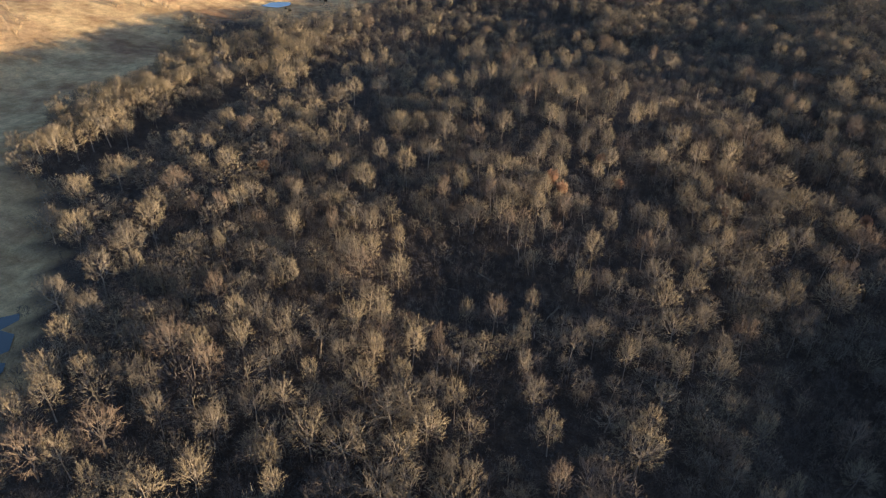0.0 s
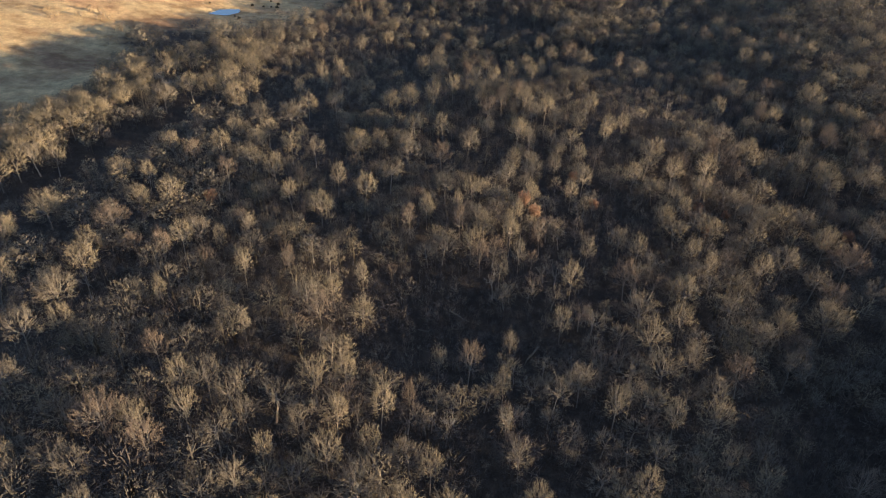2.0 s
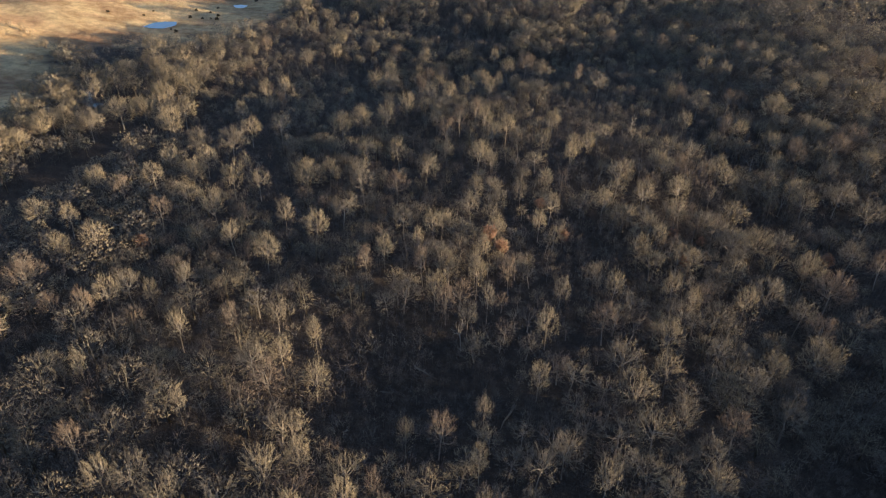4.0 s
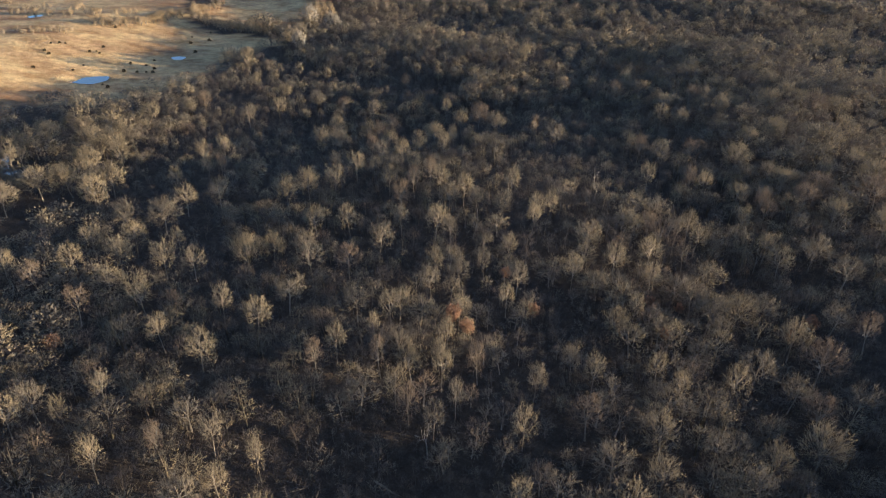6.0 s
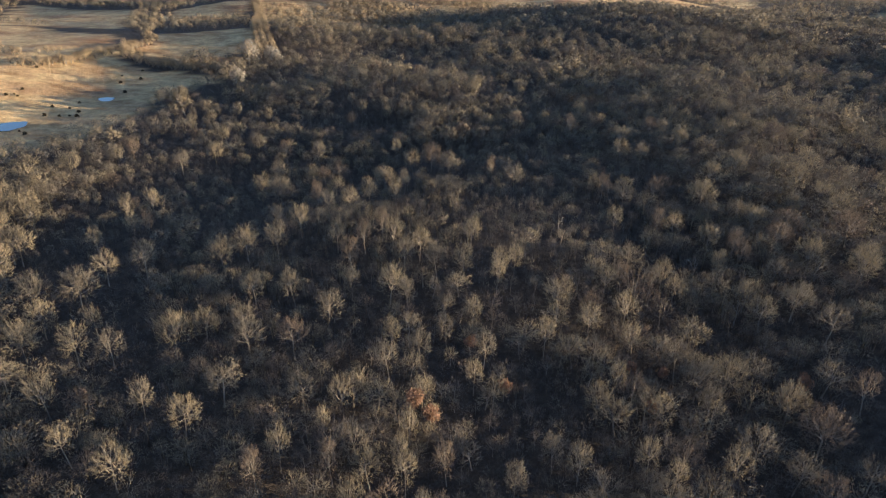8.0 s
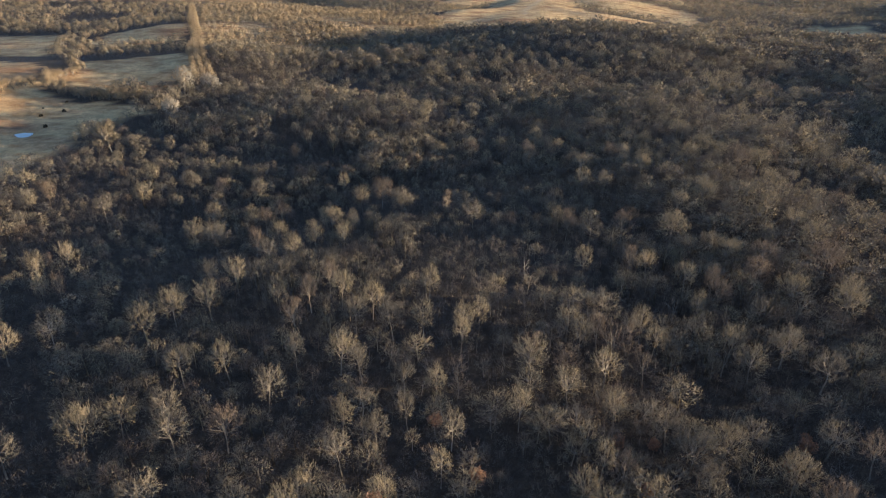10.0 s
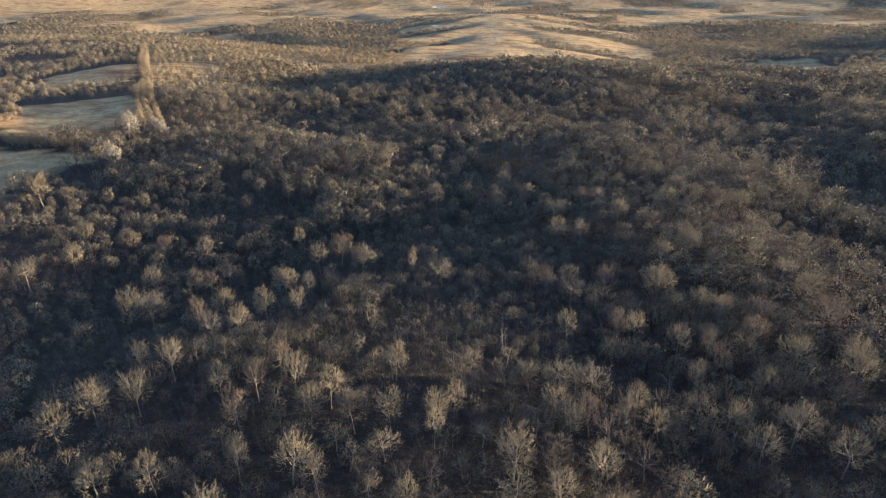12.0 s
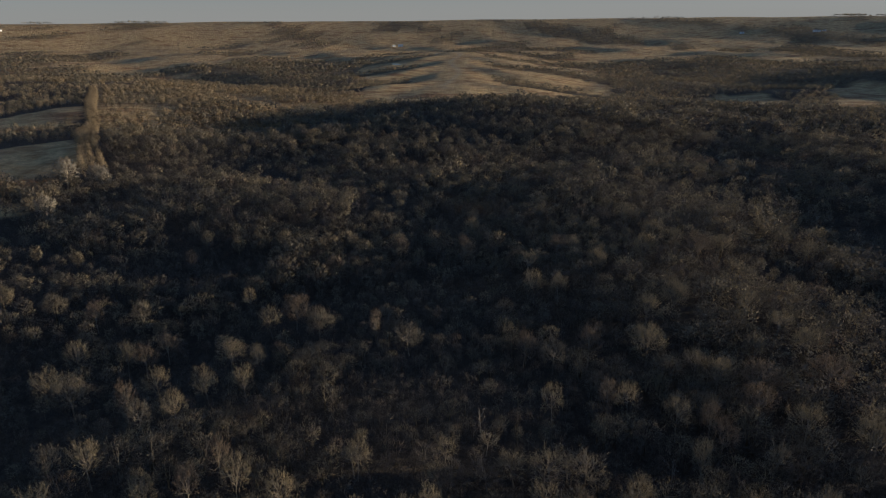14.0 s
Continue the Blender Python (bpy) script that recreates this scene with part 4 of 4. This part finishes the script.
plant("creekside_tree", kinds(934, 3, (BARK, TWIG_TAN), 12.6, 4.8, 7, 5, 900, 0.12, 0.95),
      [(-271, 295, 1.1), (-251, 290, 1.05), (-228, 279, 0.95), (-231, 250, 1.15), (-208, 242, 1.1), (-196, 222, 1.05), (-211, 224, 1.1), (-229, 268, 0.9), (-258, 273, 1.15),
       (-243, 262, 1.1), (-220, 235, 1.05), (-190, 209, 0.95), (-246, 279, 1.0), (-221, 255, 1.0)],
      "broad golden-lit leafless tree on the creek bank", "tree", "trees along the creek")
BANK = [(-220, 116), (-231, 140), (-240, 170), (-246, 200), (-257, 230), (-274, 260)]
bank_places = []
for (ax, ay), (bx_, by_) in zip(BANK[:-1], BANK[1:]):
    run = math.hypot(bx_ - ax, by_ - ay)
    for d in np.arange(0, run, 8.0):
        for side in (-10, 0, 10):
            x = ax + (bx_ - ax) * d / run + (by_ - ay) / run * side + PLOT.uniform(-2.5, 2.5)
            y = ay + (by_ - ay) * d / run - (bx_ - ax) / run * side + PLOT.uniform(-2.5, 2.5)
            if not open_land(np.array(x), np.array(y)):
                bank_places.append((x, y, PLOT.uniform(0.75, 1.15)))
plant("bank_tree", kinds(970, 5, (BARK, TWIG_TAN), 12.4, 4.7, 7, 4, 1300, 0.10, 0.75), bank_places,
      "round golden-lit leafless tree between meadow and creek", "tree", "trees of the creek bank")
hedge = []
for (ax, ay), (bx_, by_) in zip(((-384, 542), (-368, 522), (-349, 511), (-323, 507), (-298, 506)), ((-368, 522), (-349, 511), (-323, 507), (-298, 506), (-278, 516))):
    n = int(math.hypot(bx_ - ax, by_ - ay) / 5)
    for k in range(n):
        for d in (0, 5):
            hedge.append((ax + (bx_ - ax) * k / n + PLOT.uniform(-2, 2), ay + (by_ - ay) * k / n + d + PLOT.uniform(-2, 2), PLOT.uniform(0.7, 1.05)))
plant("hedge_tree", [thicket(940 + k, 10.5, 3.8, 460, 0.18, 0.9) for k in range(4)], hedge, "small leafless tree in a curving hedgerow", "tree", "trees of the hedgerow", ("stems", "crown"))

brush = []
BELT = [(-414, 463), (-398, 474), (-392, 492), (-391, 516), (-384, 540), (-380, 568), (-398, 600)]
for (ax, ay), (bx_, by_) in zip(BELT[:-1] + [(-505, 476)], BELT[1:] + [(-425, 490)]):
    for k in range(15):
        u = k / 15
        brush.append((ax + (bx_ - ax) * u + PLOT.uniform(-6, 6), ay + (by_ - ay) * u + PLOT.uniform(-6, 6), PLOT.uniform(0.55, 1.15)))
for x, y in ((-425, 506), (-475, 511), (-508, 506), (-424, 422), (-434, 416), (-411, 431), (-387, 202), (-404, 219), (-430, 230), (-397, 288), (-378, 300), (-350, 296),
             (-325, 276), (-308, 262), (-304, 236), (-460, 250), (-480, 280), (-560, 520), (-600, 540)):
    brush += [(x + PLOT.uniform(-9, 9), y + PLOT.uniform(-9, 9), PLOT.uniform(0.4, 0.85)) for _ in range(6)]
plant("thicket", [thicket(950 + k, 6.5, 3.6, 330, 0.19, 0.85) for k in range(4)], brush, "low golden leafless thicket in the meadow", "shrub", "thickets of the meadow", ("stems", "crown"))


def cedar(seed):
    rng = np.random.default_rng(seed)
    d = unit(rng.normal(size=(260, 3)))
    z = rng.uniform(0.05, 1, 260) ** 1.2
    r = np.sqrt(1 - (z * 0.95) ** 2) * 1.7 * (0.8 + 0.3 * np.sin(7 * np.arctan2(d[:, 1], d[:, 0]) + seed))
    base = np.stack([d[:, 0] * r * 0.6, d[:, 1] * r * 0.6, 0.2 + z * 1.7], 1)
    tip = base + np.stack([d[:, 0] * 0.7, d[:, 1] * 0.7, rng.uniform(0.0, 0.5, 260)], 1)
    stem = tube(np.array([[0, 0, 0.0], [0, 0, 0.9], [0, 0, 1.8]]), [0.14, 0.10, 0.03], 5)
    return mesh_of("trunk", stem, [BARK]), mesh_of("crown", blades(rng, base, tip, rng.uniform(0.25, 0.5, 260)), [CEDAR])


CEDARS_WEST = [(-397, 403), (-394, 407), (-391, 409), (-388, 388), (-382, 385), (-370, 360), (-351, 370), (-353, 381), (-368, 404), (-362, 406), (-366, 408), (-369, 418), (-397, 464), (-338, 496)]
CEDARS_PONDS = [(-326, 384), (-318, 386), (-323, 401), (-313, 388), (-313, 396), (-308, 388), (-325, 412), (-333, 399), (-318, 356), (-311, 352), (-342, 478), (-326, 476), (-314, 441), (-332, 462)]
plant("cedar_shrub", [cedar(3), cedar(4), cedar(5)], [(x, y, PLOT.uniform(0.5, 0.95)) for x, y in CEDARS_WEST + CEDARS_PONDS],
      "small dark evergreen cedar shrub in dry grass", "shrub", "cedar shrubs")


def rust_oak(seed):
    """An oak that has kept its dead leaves."""
    rng = np.random.default_rng(seed)
    wood, tw = grow(seed, 9.5, 2.9, 6, 5, 300, 0.06, 0.9)
    d = unit(rng.normal(size=(900, 3)) + np.array([0, 0, 0.25]))
    lobes = unit(rng.normal(size=(6, 3)))
    c = np.array([0, 0, 6.4]) + d * np.array([2.8, 2.8, 2.9]) * (0.55 + 0.45 * np.max(np.clip(d @ lobes.T, 0, 1) ** 3, 1, keepdims=True)) * rng.uniform(0.55, 1, (900, 1))
    return mesh_of("trunk", wood, [BARK]), mesh_of("crown", blades(rng, c, c + rng.normal(0, 0.28, (900, 3)), np.full(900, 0.32)), [RUST])


plant("rust_oak", [rust_oak(5), rust_oak(6), rust_oak(7)],
      [(-143, 140, 0.9), (-57, 176, 1.0), (-53, 174, 0.8), (32, 211, 0.8), (-10, 203, 0.7), (33, 214, 0.6), (-49, 202, 0.7), (-6, 190, 0.8), (-39, 188, 0.7), (-2, 205, 0.6), (26, 205, 0.6)],
      "young oak holding rusty orange dead leaves", "tree", "oaks with dead leaves")

# grey, barkless dead trees: a bent stem with a few broken limbs
plant("dead_tree", kinds(960, 4, (DEAD_WOOD, DEAD_WOOD), 10.5, 2.0, 5, 2, 40, 0.07, 0.9),
      [(-52, 139, 0.95), (21, 238, 1.0), (-15, 243, 0.9), (-47, 93, 0.85), (-44, 97, 0.8), (-141, 94, 1.05), (24, 252, 1.0), (-30, 270, 0.95), (-58, 253, 0.85), (12, 258, 0.9)],
      "slender pale dead tree with few broken limbs", "tree", "dead trees in the wood")


def fallen_trunk(seed):
    """A log on the leaf litter, with stubs of limbs and a ragged root end."""
    rng = np.random.default_rng(seed)
    line = np.array([[0, 0, 0.28], [2.6, 0.15, 0.30], [5.2, -0.1, 0.26], [7.6, 0.3, 0.22]])
    stubs = [tube(np.array([line[1] + [u, 0, 0.1], line[1] + [u + 0.5, w, 0.9 + 0.3 * abs(w)]]), [0.09, 0.02], 4) for u, w in ((0.4, 0.7), (1.6, -0.8), (3.1, 0.6))]
    root = [tube(np.array([[0, 0, 0.28], [-0.5, math.cos(a) * 0.6, 0.35 + math.sin(a) * 0.55]]), [0.16, 0.03], 4) for a in rng.uniform(0, math.tau, 5)]
    return mesh_of("log", tube(line, [0.30, 0.25, 0.18, 0.06], 7), [TWIG_GREY]), mesh_of("limb_stub", np.concatenate(stubs), [TWIG_GREY]), mesh_of("root_plate", np.concatenate(root), [BARK])


plant("fallen_trunk", [fallen_trunk(1), fallen_trunk(2)], [(-62, 122, 1.0), (-36, 127, 0.9), (-52, 286, 1.0), (-60, 131, 0.8)],
      "fallen grey trunk lying on leaf litter", "log", "fallen trunks", ("log", "limb_stub", "root_plate"))


# ---- farm buildings far off among the fields ----
def plain_paint(name, colour):
    m, nt, b = material(name, 0.7)
    tone = ramp(nt, noise_node(nt, 0.8, 4.0), [(0.3, tuple(c * 0.85 for c in colour)), (0.7, colour)])
    nt.links.new(tone, b.inputs["Base Color"])
    return m


WHITE_SIDING, GREY_ROOF, DARK_GLASS = plain_paint("white_siding", (0.80, 0.79, 0.76)), plain_paint("grey_roofing", (0.42, 0.42, 0.43)), plain_paint("dark_panes", (0.05, 0.055, 0.065))


def solid(name, faces, points, mat, parent):
    me = bpy.data.meshes.new(name)
    me.from_pydata(points, [], faces)
    me.materials.append(mat)
    return part(name, me, parent)


BOX = [(0, 3, 2, 1), (4, 5, 6, 7), (0, 1, 5, 4), (1, 2, 6, 5), (2, 3, 7, 6), (3, 0, 4, 7)]


def box(name, x0, x1, y0, y1, z0, z1, mat, parent):
    return solid(name, BOX, [(x0, y0, z0), (x1, y0, z0), (x1, y1, z0), (x0, y1, z0), (x0, y0, z1), (x1, y0, z1), (x1, y1, z1), (x0, y1, z1)], mat, parent)


def farm_building(x, y, long, deep, tall, turn, label):
    ob = new("farm_building")
    a, b = long / 2, deep / 2
    gable = [(-a, -b, 0), (a, -b, 0), (a, b, 0), (-a, b, 0), (-a, -b, tall), (a, -b, tall), (a, b, tall), (-a, b, tall), (-a, 0, tall + b * 0.7), (a, 0, tall + b * 0.7)]
    solid("wall", [(0, 1, 5, 4), (1, 2, 6, 9, 5), (2, 3, 7, 6), (3, 0, 4, 8, 7), (0, 3, 2, 1)], gable, WHITE_SIDING, ob)
    e, t, h = 0.6, 0.25, tall + b * 0.7
    for side in (-1, 1):
        low = tall - e * 0.7
        pts = [(-a - e, side * (b + e), low), (a + e, side * (b + e), low), (a + e, 0, h), (-a - e, 0, h)]
        solid("roof", BOX, [(p[0], p[1], p[2] + 0.02) for p in pts] + [(p[0], p[1], p[2] + t) for p in pts], GREY_ROOF, ob)
    for k in range(3):
        cx = (-0.6 + 0.6 * k) * a
        box("door" if k == 1 else "window", cx - 1.2, cx + 1.2, -b - 0.05, -b + 0.02, 0.05 if k == 1 else 1.2, tall * 0.7, DARK_GLASS, ob)
    ob.matrix_basis = pose(x, y, float(height(x, y)) - 0.3, 0, 0, turn)
    tagged(ob, label, "building", "farm buildings")


farm_building(-2015, 2709, 46, 16, 7, 12, "long white farm shed with a grey gabled roof")
farm_building(-2479, 3900, 26, 12, 6, -8, "white farm building with a grey gabled roof")
farm_building(-249, 3643, 26, 13, 7, 5, "white barn with a grey gabled roof behind trees")
farm_building(-285, 3660, 14, 9, 5, 25, "small white farm outbuilding with a gabled roof")
farm_building(1983, 3788, 34, 14, 7, 0, "white barn with a grey gabled roof in open fields")
farm_building(2030, 3800, 16, 10, 6, -15, "white farmhouse with a grey gabled roof")
farm_building(1641, 3921, 22, 11, 6, 10, "white farm building with a grey gabled roof")
